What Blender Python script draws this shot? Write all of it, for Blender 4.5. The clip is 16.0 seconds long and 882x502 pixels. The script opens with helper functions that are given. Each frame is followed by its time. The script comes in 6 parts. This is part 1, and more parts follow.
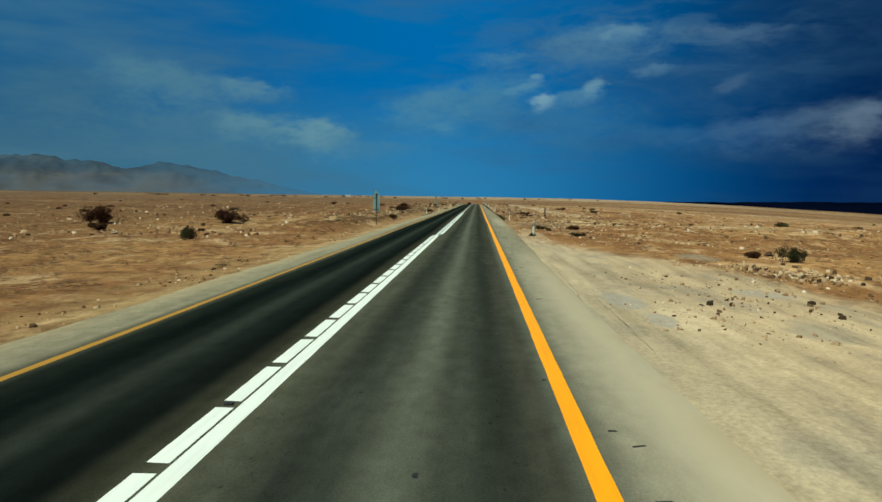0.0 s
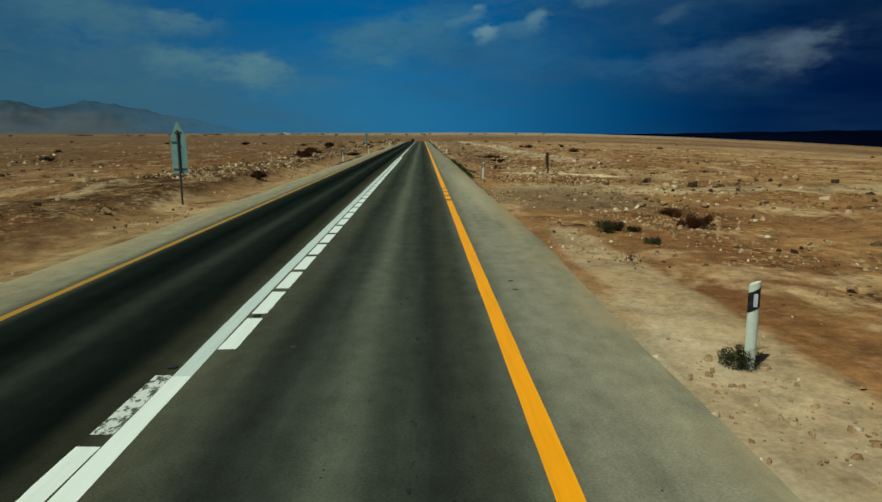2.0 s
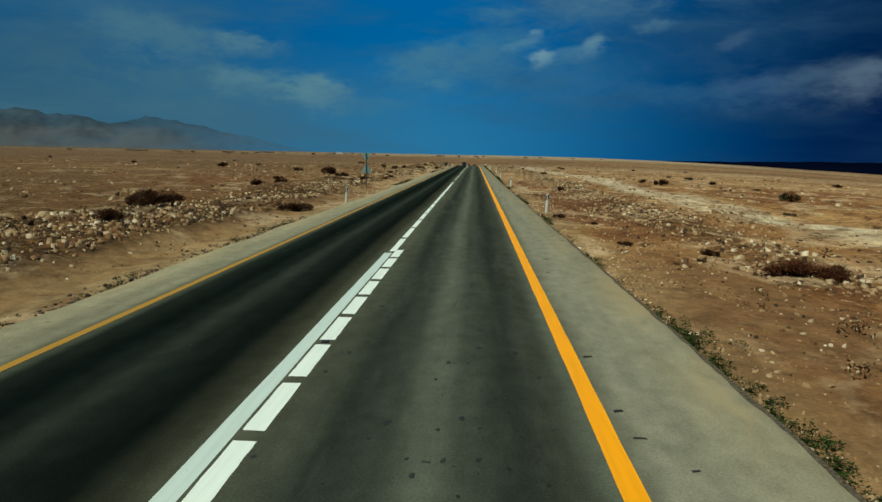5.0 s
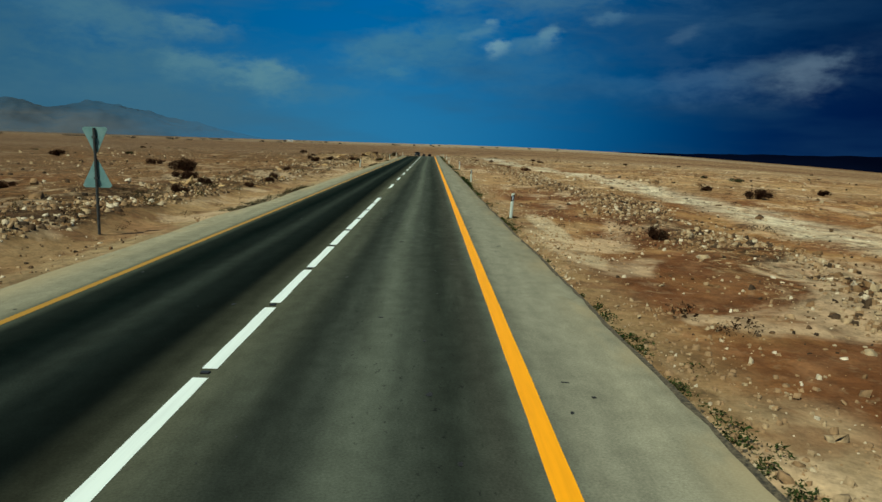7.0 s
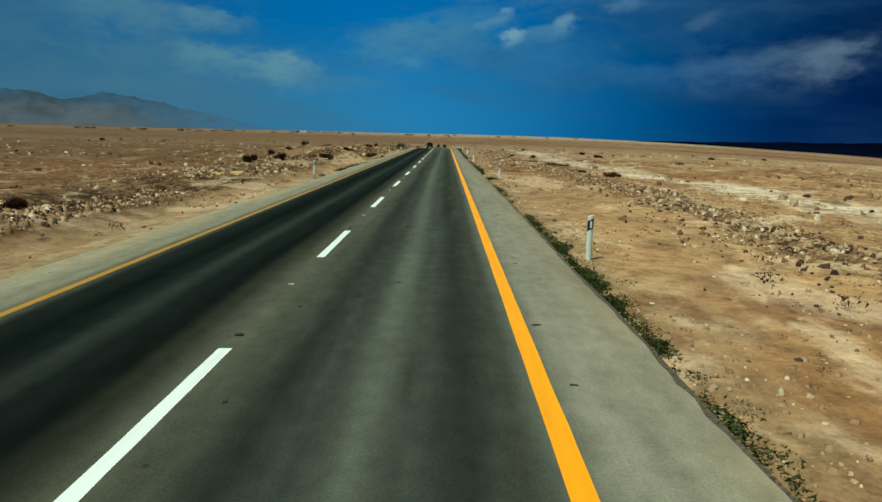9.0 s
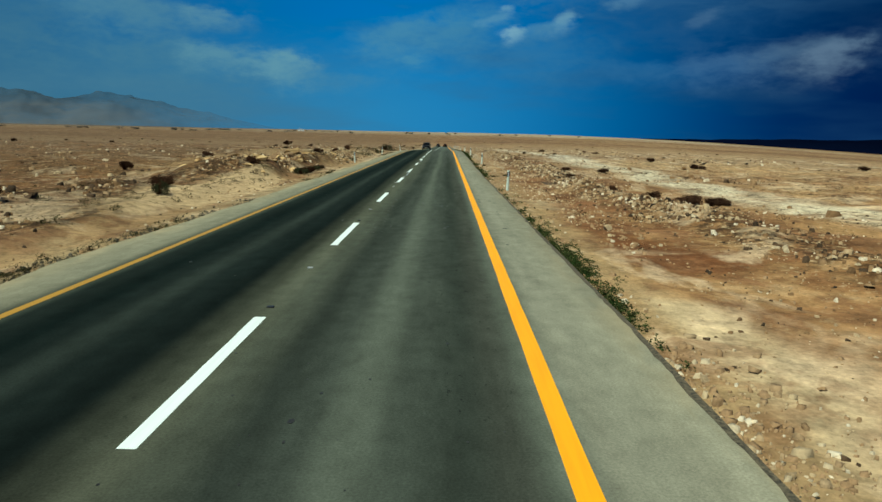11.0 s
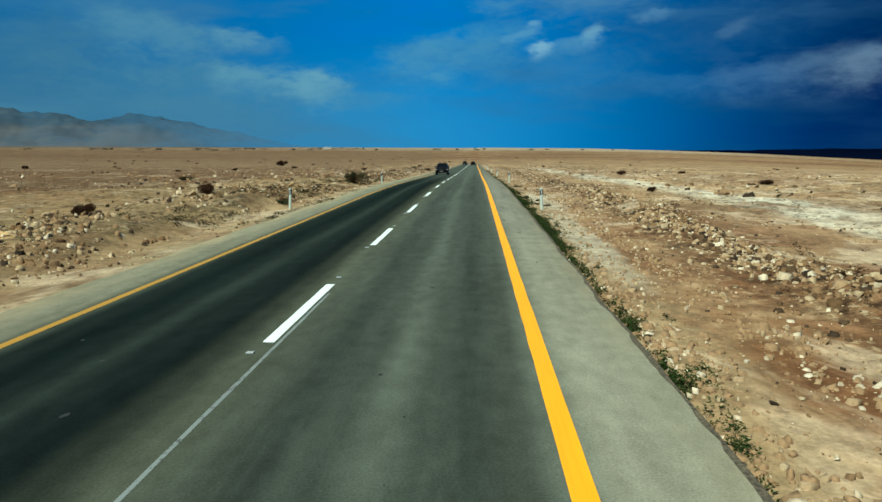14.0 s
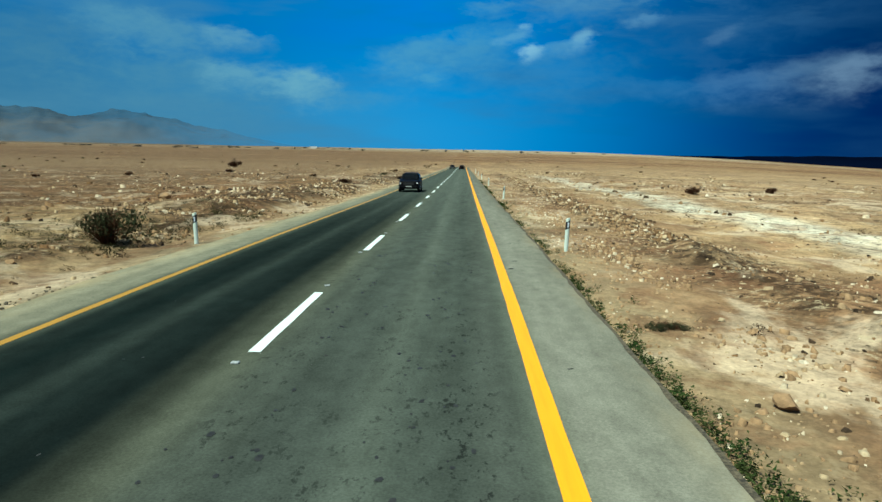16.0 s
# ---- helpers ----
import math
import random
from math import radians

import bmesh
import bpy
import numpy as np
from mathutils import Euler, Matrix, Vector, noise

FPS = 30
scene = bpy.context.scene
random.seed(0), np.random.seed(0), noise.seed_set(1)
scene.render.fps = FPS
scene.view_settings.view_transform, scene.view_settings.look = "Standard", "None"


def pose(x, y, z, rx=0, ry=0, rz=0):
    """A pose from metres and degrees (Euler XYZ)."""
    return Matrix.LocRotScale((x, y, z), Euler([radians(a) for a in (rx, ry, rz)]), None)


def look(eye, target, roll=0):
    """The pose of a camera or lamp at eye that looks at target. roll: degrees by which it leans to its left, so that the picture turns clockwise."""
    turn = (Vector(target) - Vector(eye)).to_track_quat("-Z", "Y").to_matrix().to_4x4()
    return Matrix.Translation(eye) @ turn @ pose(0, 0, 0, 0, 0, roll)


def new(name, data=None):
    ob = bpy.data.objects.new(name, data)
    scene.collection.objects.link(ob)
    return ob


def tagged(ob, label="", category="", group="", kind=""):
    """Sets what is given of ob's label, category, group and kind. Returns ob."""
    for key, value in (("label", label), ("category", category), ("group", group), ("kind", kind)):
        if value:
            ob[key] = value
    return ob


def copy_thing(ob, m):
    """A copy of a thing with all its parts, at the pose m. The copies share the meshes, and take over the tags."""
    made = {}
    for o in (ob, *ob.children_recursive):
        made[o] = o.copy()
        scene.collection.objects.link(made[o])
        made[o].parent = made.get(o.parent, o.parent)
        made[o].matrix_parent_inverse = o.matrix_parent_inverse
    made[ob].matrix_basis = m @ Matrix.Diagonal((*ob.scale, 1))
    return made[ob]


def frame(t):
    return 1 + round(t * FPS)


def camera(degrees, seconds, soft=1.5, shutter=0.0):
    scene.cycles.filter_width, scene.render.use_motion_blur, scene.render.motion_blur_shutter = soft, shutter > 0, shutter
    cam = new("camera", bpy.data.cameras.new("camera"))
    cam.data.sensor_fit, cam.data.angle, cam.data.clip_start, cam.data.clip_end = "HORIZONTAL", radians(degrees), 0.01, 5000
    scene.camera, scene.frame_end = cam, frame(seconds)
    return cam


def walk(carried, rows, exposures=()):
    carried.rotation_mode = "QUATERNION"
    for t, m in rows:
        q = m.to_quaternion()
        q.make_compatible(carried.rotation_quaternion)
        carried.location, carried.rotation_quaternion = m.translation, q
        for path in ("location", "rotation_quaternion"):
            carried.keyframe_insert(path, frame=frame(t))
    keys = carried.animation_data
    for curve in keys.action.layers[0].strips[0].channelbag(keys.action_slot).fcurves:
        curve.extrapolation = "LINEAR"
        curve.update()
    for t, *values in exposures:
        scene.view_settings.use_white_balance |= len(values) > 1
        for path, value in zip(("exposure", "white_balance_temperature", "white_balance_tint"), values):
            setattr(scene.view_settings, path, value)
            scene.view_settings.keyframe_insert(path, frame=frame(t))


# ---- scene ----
cam = camera(65.52, 16.0)
PATH = [
    (0.0, pose(0.131, 0.008, 2.336, 85.66, -0.30, 3.05)),
    (0.5, pose(0.036, 9.116, 2.482, 84.48, 0.15, 3.65)),
    (1.0, pose(-0.036, 18.174, 2.482, 80.43, -0.59, -1.31)),
    (1.5, pose(0.039, 27.821, 2.402, 80.69, -1.28, -2.40)),
    (2.0, pose(0.175, 37.246, 2.546, 80.36, 0.70, -1.55)),
    (2.5, pose(0.205, 47.351, 2.484, 79.69, -0.60, -0.82)),
    (3.0, pose(0.208, 57.199, 2.587, 83.21, 0.62, 2.44)),
    (3.5, pose(0.190, 67.635, 2.592, 82.87, 0.41, 2.85)),
    (4.0, pose(0.035, 78.237, 2.621, 80.82, 0.63, 4.25)),
    (4.5, pose(-0.102, 87.950, 2.598, 81.55, -0.16, 2.83)),
    (5.0, pose(-0.137, 97.628, 2.658, 82.18, -0.60, 2.83)),
    (5.2, pose(-0.113, 101.398, 2.656, 82.29, -0.40, 2.43)),
    (7.3, pose(0.120, 141.781, 2.593, 81.29, -1.30, -0.93)),
    (7.5, pose(0.143, 145.642, 2.591, 81.71, -0.85, -0.12)),
    (8.0, pose(0.200, 155.407, 2.520, 81.83, -1.04, -0.12)),
    (8.2, pose(0.192, 159.325, 2.523, 81.62, -0.83, 0.77)),
    (10.3, pose(0.109, 200.399, 2.513, 79.60, -0.81, -0.33)),
    (10.5, pose(0.102, 204.377, 2.515, 81.05, -1.12, 0.44)),
    (11.0, pose(0.134, 214.714, 2.526, 80.36, -0.61, 0.46)),
    (11.5, pose(0.108, 224.717, 2.521, 82.89, -0.72, 2.35)),
    (12.0, pose(0.147, 234.158, 2.591, 79.99, -1.59, 0.46)),
    (12.5, pose(0.191, 243.913, 2.528, 79.43, -0.87, -0.87)),
    (13.0, pose(0.310, 253.904, 2.548, 76.14, -0.62, -2.40)),
    (13.5, pose(0.406, 264.479, 2.495, 81.98, -0.13, 0.63)),
    (14.0, pose(0.370, 274.167, 2.548, 81.64, 0.40, 2.84)),
    (14.5, pose(0.334, 284.217, 2.554, 78.76, 0.15, 2.70)),
    (15.0, pose(0.321, 294.074, 2.571, 77.89, 0.40, 1.93)),
    (15.5, pose(0.340, 303.984, 2.525, 80.21, 0.30, 0.87)),
    (16.0, pose(0.299, 314.114, 2.557, 81.76, -0.51, 1.94)),
]
walk(cam, PATH, ((0.0, -0.15, 6500, -6), (0.5, -0.42, 6500, -7), (1.0, -0.58, 6500, -8), (2.0, -0.6, 6500, -8), (3.0, -0.68, 6450, -9), (4.0, -0.72, 6450, -8), (4.6, -0.5, 6450, -8), (5.2, -0.45, 6400, -8), (8.0, -0.28, 6200, -9), (10.5, -0.05, 6050, -10), (13.0, 0.08, 5850, -11), (14.5, 0.25, 5750, -12), (16.0, 0.38, 5650, -13)))

# ---- world, sun and exposure ----
SUN_EL, SUN_AZ = 60.0, 222.0          # degrees; azimuth clockwise from +y, behind and to the left


def math_node(nt, op, a, b=None, c=None, clamp=False):
    n = nt.nodes.new("ShaderNodeMath")
    n.operation, n.use_clamp = op, clamp
    for i, v in enumerate((a, b, c)):
        if v is None:
            continue
        if isinstance(v, (int, float)):
            n.inputs[i].default_value = v
        else:
            nt.links.new(v, n.inputs[i])
    return n.outputs[0]


def mix_node(nt, fac, a, b, blend="MIX"):
    n = nt.nodes.new("ShaderNodeMix")
    n.data_type, n.blend_type, n.clamp_factor = "RGBA", blend, True
    for i, v in ((0, fac), (6, a), (7, b)):
        if isinstance(v, (int, float)):
            n.inputs[i].default_value = v
        elif isinstance(v, tuple):
            n.inputs[i].default_value = (*v, 1.0) if len(v) == 3 else v
        else:
            nt.links.new(v, n.inputs[i])
    return n.outputs[2]


def ramp_node(nt, fac, stops, ease="LINEAR"):
    n = nt.nodes.new("ShaderNodeValToRGB")
    n.color_ramp.interpolation = ease
    el = n.color_ramp.elements
    while len(el) < len(stops):
        el.new(0.5)
    for e, (p, c) in zip(el, stops):
        e.position = p
        e.color = (*c, 1.0) if isinstance(c, tuple) else (c, c, c, 1.0)
    nt.links.new(fac, n.inputs[0])
    return n.outputs[0]


def noise_node(nt, vec, scale, detail=4.0, rough=0.55, warp=0.0):
    n = nt.nodes.new("ShaderNodeTexNoise")
    n.inputs["Scale"].default_value, n.inputs["Detail"].default_value = scale, detail
    n.inputs["Roughness"].default_value, n.inputs["Distortion"].default_value = rough, warp
    if vec is not None:
        nt.links.new(vec, n.inputs["Vector"])
    return n.outputs[0]


def map_node(nt, v, a0, a1, b0=0.0, b1=1.0):
    n = nt.nodes.new("ShaderNodeMapRange")
    n.interpolation_type = "SMOOTHSTEP"
    for i, q in enumerate((a0, a1, b0, b1)):
        n.inputs[i + 1].default_value = q
    nt.links.new(v, n.inputs[0])
    return n.outputs[0]


def scaled(nt, vec, sx, sy, sz):
    n = nt.nodes.new("ShaderNodeVectorMath")
    n.operation = "MULTIPLY"
    n.inputs[1].default_value = (sx, sy, sz)
    nt.links.new(vec, n.inputs[0])
    return n.outputs[0]


def build_world():
    w = bpy.data.worlds.new("desert_sky")
    scene.world = w
    w.use_nodes = True
    nt = w.node_tree
    nt.nodes.clear()
    sky = nt.nodes.new("ShaderNodeTexSky")
    sky.sky_type, sky.sun_disc = "NISHITA", False
    sky.sun_elevation, sky.sun_rotation = radians(SUN_EL), radians(SUN_AZ)
    sky.air_density, sky.dust_density, sky.ozone_density = 1.0, 0.6, 2.0
    tc = nt.nodes.new("ShaderNodeTexCoord")
    sep = nt.nodes.new("ShaderNodeSeparateXYZ")
    nt.links.new(tc.outputs["Generated"], sep.inputs[0])
    X, Y, Z = sep.outputs
    az = math_node(nt, "MULTIPLY", math_node(nt, "ARCTAN2", X, Y), 57.2958)
    el = math_node(nt, "MULTIPLY", math_node(nt, "ARCSINE", Z), 57.2958)
    comb = nt.nodes.new("ShaderNodeCombineXYZ")
    nt.links.new(az, comb.inputs[0])
    nt.links.new(math_node(nt, "MULTIPLY", el, 2.0), comb.inputs[1])
    flat = comb.outputs[0]
    n1 = noise_node(nt, flat, 0.16, 6.0, 0.6)
    n2 = noise_node(nt, flat, 0.5, 5.0, 0.6)
    n3 = noise_node(nt, scaled(nt, flat, 0.5, 1.3, 1.0), 0.09, 4.0, 0.55)
    # wind-torn cloud edges: the masks are read at a shifted place
    az_w = math_node(nt, "ADD", az, math_node(nt, "MULTIPLY", math_node(nt, "SUBTRACT", n1, 0.5), 4.0))
    az_w = math_node(nt, "ADD", az_w, math_node(nt, "MULTIPLY", math_node(nt, "SUBTRACT", n2, 0.5), 2.5))
    el_w = math_node(nt, "ADD", el, math_node(nt, "MULTIPLY", math_node(nt, "SUBTRACT", n2, 0.5), 1.3))
    # clear air: paler and greener to the left, storm-dark to the right, lighter near the ground ahead
    f = math_node(nt, "DIVIDE", math_node(nt, "ADD", az, 40.0), 80.0, clamp=True)
    low = ramp_node(nt, f, [(0.0, (0.055, 0.135, 0.22)), (0.22, (0.05, 0.16, 0.29)), (0.42, (0.046, 0.238, 0.50)),
                            (0.56, (0.028, 0.200, 0.48)), (0.70, (0.004, 0.076, 0.26)), (0.82, (0.001, 0.013, 0.085)), (1.0, (0.001, 0.007, 0.05))], "B_SPLINE")
    high = ramp_node(nt, f, [(0.0, (0.02, 0.11, 0.26)), (0.25, (0.008, 0.12, 0.36)), (0.45, (0.003, 0.165, 0.52)),
                             (0.60, (0.004, 0.125, 0.40)), (0.75, (0.002, 0.038, 0.150)), (0.9, (0.001, 0.014, 0.062)), (1.0, (0.001, 0.010, 0.05))], "B_SPLINE")
    col = mix_node(nt, map_node(nt, el, 1.0, 11.0), low, high)
    # thin uneven veil
    veil = math_node(nt, "MULTIPLY", map_node(nt, n3, 0.42, 0.68), 0.50)
    col = mix_node(nt, veil, col, mix_node(nt, f, (0.10, 0.22, 0.33), (0.004, 0.03, 0.12)))
    # az and el of the middle of the upper edge, half-width, depth, slope, strength, crispness, colour
    west = (
        (-31.5, 9.4, 4.5, 3.6, 0.0, 0.45, 0.3, (0.075, 0.170, 0.25)),
        (-24.5, 10.0, 5.4, 2.3, -0.16, 0.80, 0.8, (0.100, 0.225, 0.335)),
        (-18.6, 9.2, 2.8, 1.0, -0.10, 0.70, 0.9, (0.130, 0.265, 0.370)),
        (-22.0, 6.6, 9.5, 3.4, -0.06, 0.55, 0.4, (0.085, 0.200, 0.300)),
        (-17.8, 6.6, 3.4, 1.5, -0.03, 0.75, 1.0, (0.135, 0.275, 0.375)),
        (-12.9, 6.2, 2.7, 1.9, -0.05, 0.90, 1.0, (0.150, 0.300, 0.400)),
        (-9.0, 4.7, 3.6, 1.0, -0.04, 0.45, 0.5, (0.090, 0.230, 0.370)),
    )
    middle = (
        (-3.6, 8.9, 4.2, 2.6, 0.20, 0.90, 0.6, (0.080, 0.235, 0.410)),
        (1.2, 9.8, 3.6, 2.8, 0.12, 0.75, 0.5, (0.075, 0.225, 0.395)),
        (1.6, 11.7, 2.0, 0.8, 0.0, 0.60, 0.7, (0.095, 0.240, 0.400)),
        (-3.0, 6.2, 1.4, 0.6, 0.0, 0.50, 0.8, (0.090, 0.260, 0.430)),
        (4.5, 10.2, 0.8, 0.6, 0.10, 0.60, 1.0, (0.200, 0.360, 0.500)),
        (3.6, 9.3, 1.1, 0.60, 0.30, 0.45, 0.8, (0.150, 0.310, 0.460)),
        (5.1, 8.35, 1.3, 0.80, 0.02, 0.95, 1.0, (0.250, 0.410, 0.540)),
        (9.3, 9.3, 1.3, 0.9, 0.42, 0.85, 1.0, (0.200, 0.360, 0.500)),
        (7.6, 8.7, 2.4, 0.8, 0.16, 0.60, 0.8, (0.115, 0.270, 0.440)),
        (7.5, 7.8, 5.6, 2.8, 0.0, 0.55, 0.3, (0.060, 0.190, 0.370)),
        (13.6, 10.4, 1.5, 0.45, 0.05, 0.75, 1.0, (0.130, 0.260, 0.430)),
        (9.2, 13.4, 5.2, 2.4, 0.10, 0.75, 0.6, (0.100, 0.225, 0.380)),
        (11.3, 13.6, 2.0, 0.8, 0.05, 0.55, 1.0, (0.160, 0.290, 0.430)),
    )
    east = (
        (19.5, 12.9, 4.6, 0.9, -0.06, 0.60, 0.8, (0.090, 0.165, 0.290)),
        (17.0, 11.0, 9.0, 3.4, 0.0, 0.50, 0.3, (0.030, 0.095, 0.230)),
        (19.6, 9.2, 1.3, 0.7, 0.3, 0.55, 0.9, (0.080, 0.150, 0.280)),
        (15.5, 5.6, 5.4, 1.2, 0.0, 0.55, 0.5, (0.040, 0.145, 0.330)),
        (21.5, 6.2, 4.6, 1.7, 0.10, 0.70, 0.7, (0.060, 0.135, 0.285)),
        (27.0, 7.0, 4.2, 2.1, 0.10, 0.75, 0.8, (0.080, 0.132, 0.230)),
        (28.4, 6.6, 2.0, 1.5, 0.10, 0.60, 1.0, (0.150, 0.205, 0.310)),
        (36.0, 8.5, 5.0, 2.6, 0.0, 0.40, 0.4, (0.030, 0.060, 0.140)),
    )
    billow = noise_node(nt, scaled(nt, flat, 1.0, 1.15, 1.0), 0.42, 7.0, 0.56, 0.35)
    puffs = noise_node(nt, flat, 1.3, 4.0, 0.55)
    # broken fields of thin cloud
    n5 = noise_node(nt, scaled(nt, flat, 0.8, 1.25, 1.0), 0.24, 7.0, 0.58, 0.6)
    for a0, e0, sa, se, k, c in ((12.0, 12.0, 12.0, 3.0, 0.50, (0.09, 0.19, 0.32)), (-24.0, 7.0, 12.0, 3.4, 0.30, (0.085, 0.20, 0.30)), (24.0, 6.0, 8.0, 1.4, 0.35, (0.06, 0.13, 0.26))):
        p = math_node(nt, "POWER", math_node(nt, "ABSOLUTE", math_node(nt, "DIVIDE", math_node(nt, "SUBTRACT", az, a0), sa)), 2.0)
        q = math_node(nt, "POWER", math_node(nt, "ABSOLUTE", math_node(nt, "DIVIDE", math_node(nt, "SUBTRACT", el, e0), se)), 2.0)
        m = math_node(nt, "EXPONENT", math_node(nt, "MULTIPLY", math_node(nt, "ADD", p, q), -1.0))
        col = mix_node(nt, math_node(nt, "MULTIPLY", math_node(nt, "MULTIPLY", m, map_node(nt, n5, 0.44, 0.64)), k), col, c)
    for a0, e0, sa, se, slope, k, crisp, c in (*west, *middle, *east):
        off = math_node(nt, "SUBTRACT", az_w, a0)
        p = math_node(nt, "POWER", math_node(nt, "ABSOLUTE", math_node(nt, "DIVIDE", off, sa)), 2.0)
        d = math_node(nt, "SUBTRACT", math_node(nt, "SUBTRACT", el_w, e0 - 0.35 * se), math_node(nt, "MULTIPLY", off, slope))
        q = math_node(nt, "ADD", math_node(nt, "POWER", math_node(nt, "DIVIDE", math_node(nt, "MAXIMUM", d, 0.0), 0.5 * se), 2.0),
                      math_node(nt, "POWER", math_node(nt, "ABSOLUTE", math_node(nt, "DIVIDE", math_node(nt, "MINIMUM", d, 0.0), 1.1 * se)), 1.6))
        g = math_node(nt, "EXPONENT", math_node(nt, "MULTIPLY", math_node(nt, "ADD", p, q), -0.8))
        ragged_edge = math_node(nt, "ADD", math_node(nt, "MULTIPLY", math_node(nt, "SUBTRACT", billow, 0.5), 1.25), math_node(nt, "MULTIPLY", math_node(nt, "SUBTRACT", puffs, 0.5), 0.5))
        v = math_node(nt, "ADD", g, math_node(nt, "MULTIPLY", ragged_edge, math_node(nt, "POWER", g, 0.6)))
        m = math_node(nt, "MULTIPLY", map_node(nt, v, 0.06 + 0.12 * crisp, 1.30 - 0.20 * crisp), k)
        col = mix_node(nt, m, col, c)
    # above the view the open sky takes over, round about as well
    back = math_node(nt, "MAXIMUM", map_node(nt, el, 14.0, 40.0), map_node(nt, math_node(nt, "ABSOLUTE", az), 40.0, 75.0))
    tinted = mix_node(nt, 1.0, sky.outputs[0], (0.034, 0.040, 0.048), "MULTIPLY")
    col = mix_node(nt, back, col, tinted)
    bg = nt.nodes.new("ShaderNodeBackground")
    out = nt.nodes.new("ShaderNodeOutputWorld")
    nt.links.new(col, bg.inputs[0])
    bg.inputs[1].default_value = 1.0
    nt.links.new(bg.outputs[0], out.inputs[0])


build_world()
sun = new("sun", bpy.data.lights.new("sun", "SUN"))
sun.data.energy, sun.data.angle, sun.data.color = 4.9, radians(0.53), (1.0, 0.93, 0.80)
sa, se = radians(SUN_AZ), radians(SUN_EL)
sun.matrix_world = look((0, 0, 0), (-math.sin(sa) * math.cos(se), -math.cos(sa) * math.cos(se), -math.sin(se)))
sun.location = (-40, -40, 90)


# ---- materials ----
def material(name, rough=0.9, metal=0.0, spec=0.3):
    m = bpy.data.materials.new(name)
    m.use_nodes = True
    nt = m.node_tree
    p = nt.nodes["Principled BSDF"]
    p.inputs["Roughness"].default_value, p.inputs["Metallic"].default_value = rough, metal
    p.inputs["Specular IOR Level"].default_value = spec
    return m, nt, p


def coords(nt):
    g = nt.nodes.new("ShaderNodeNewGeometry")
    return g.outputs["Position"]


def bump(nt, p, height, strength, distance):
    b = nt.nodes.new("ShaderNodeBump")
    b.inputs["Strength"].default_value, b.inputs["Distance"].default_value = strength, distance
    nt.links.new(height, b.inputs["Height"])
    nt.links.new(b.outputs[0], p.inputs["Normal"])


def random_of(nt, island=False):
    if island:
        return nt.nodes.new("ShaderNodeNewGeometry").outputs["Random Per Island"]
    return nt.nodes.new("ShaderNodeObjectInfo").outputs["Random"]


def speckled(name, a, b, scale=20.0, rough=0.9, metal=0.0, spec=0.3, relief=0.0, by=None, spread=0.25):
    """Two tones mixed by noise, each object or island a little lighter or darker."""
    m, nt, p = material(name, rough, metal, spec)
    pos = coords(nt)
    n = noise_node(nt, pos, scale, 5.0, 0.6)
    col = mix_node(nt, map_node(nt, n, 0.3, 0.7), a, b)
    if by:
        r = random_of(nt, by == "island")
        g = math_node(nt, "ADD", math_node(nt, "MULTIPLY", r, 2 * spread), 1.0 - spread)
        v = nt.nodes.new("ShaderNodeVectorMath")
        v.operation = "SCALE"
        nt.links.new(col, v.inputs[0])
        nt.links.new(g, v.inputs["Scale"])
        col = v.outputs[0]
    nt.links.new(col, p.inputs["Base Color"])
    if relief:
        bump(nt, p, n, 0.6, relief)
    return m


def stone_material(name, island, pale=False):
    """Rubble of mixed kinds: rusty sandstone, cream limestone, dark stones whose near-black also paints in shade."""
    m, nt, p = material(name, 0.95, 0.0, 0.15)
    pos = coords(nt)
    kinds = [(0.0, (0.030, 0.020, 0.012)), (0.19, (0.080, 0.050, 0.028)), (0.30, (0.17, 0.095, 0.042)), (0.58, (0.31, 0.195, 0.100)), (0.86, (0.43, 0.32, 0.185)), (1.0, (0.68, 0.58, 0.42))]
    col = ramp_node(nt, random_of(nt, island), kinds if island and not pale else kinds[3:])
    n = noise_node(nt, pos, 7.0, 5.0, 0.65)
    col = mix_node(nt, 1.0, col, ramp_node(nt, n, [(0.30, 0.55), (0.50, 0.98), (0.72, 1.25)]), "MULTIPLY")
    nt.links.new(col, p.inputs["Base Color"])
    bump(nt, p, n, 0.8, 0.03)
    return m


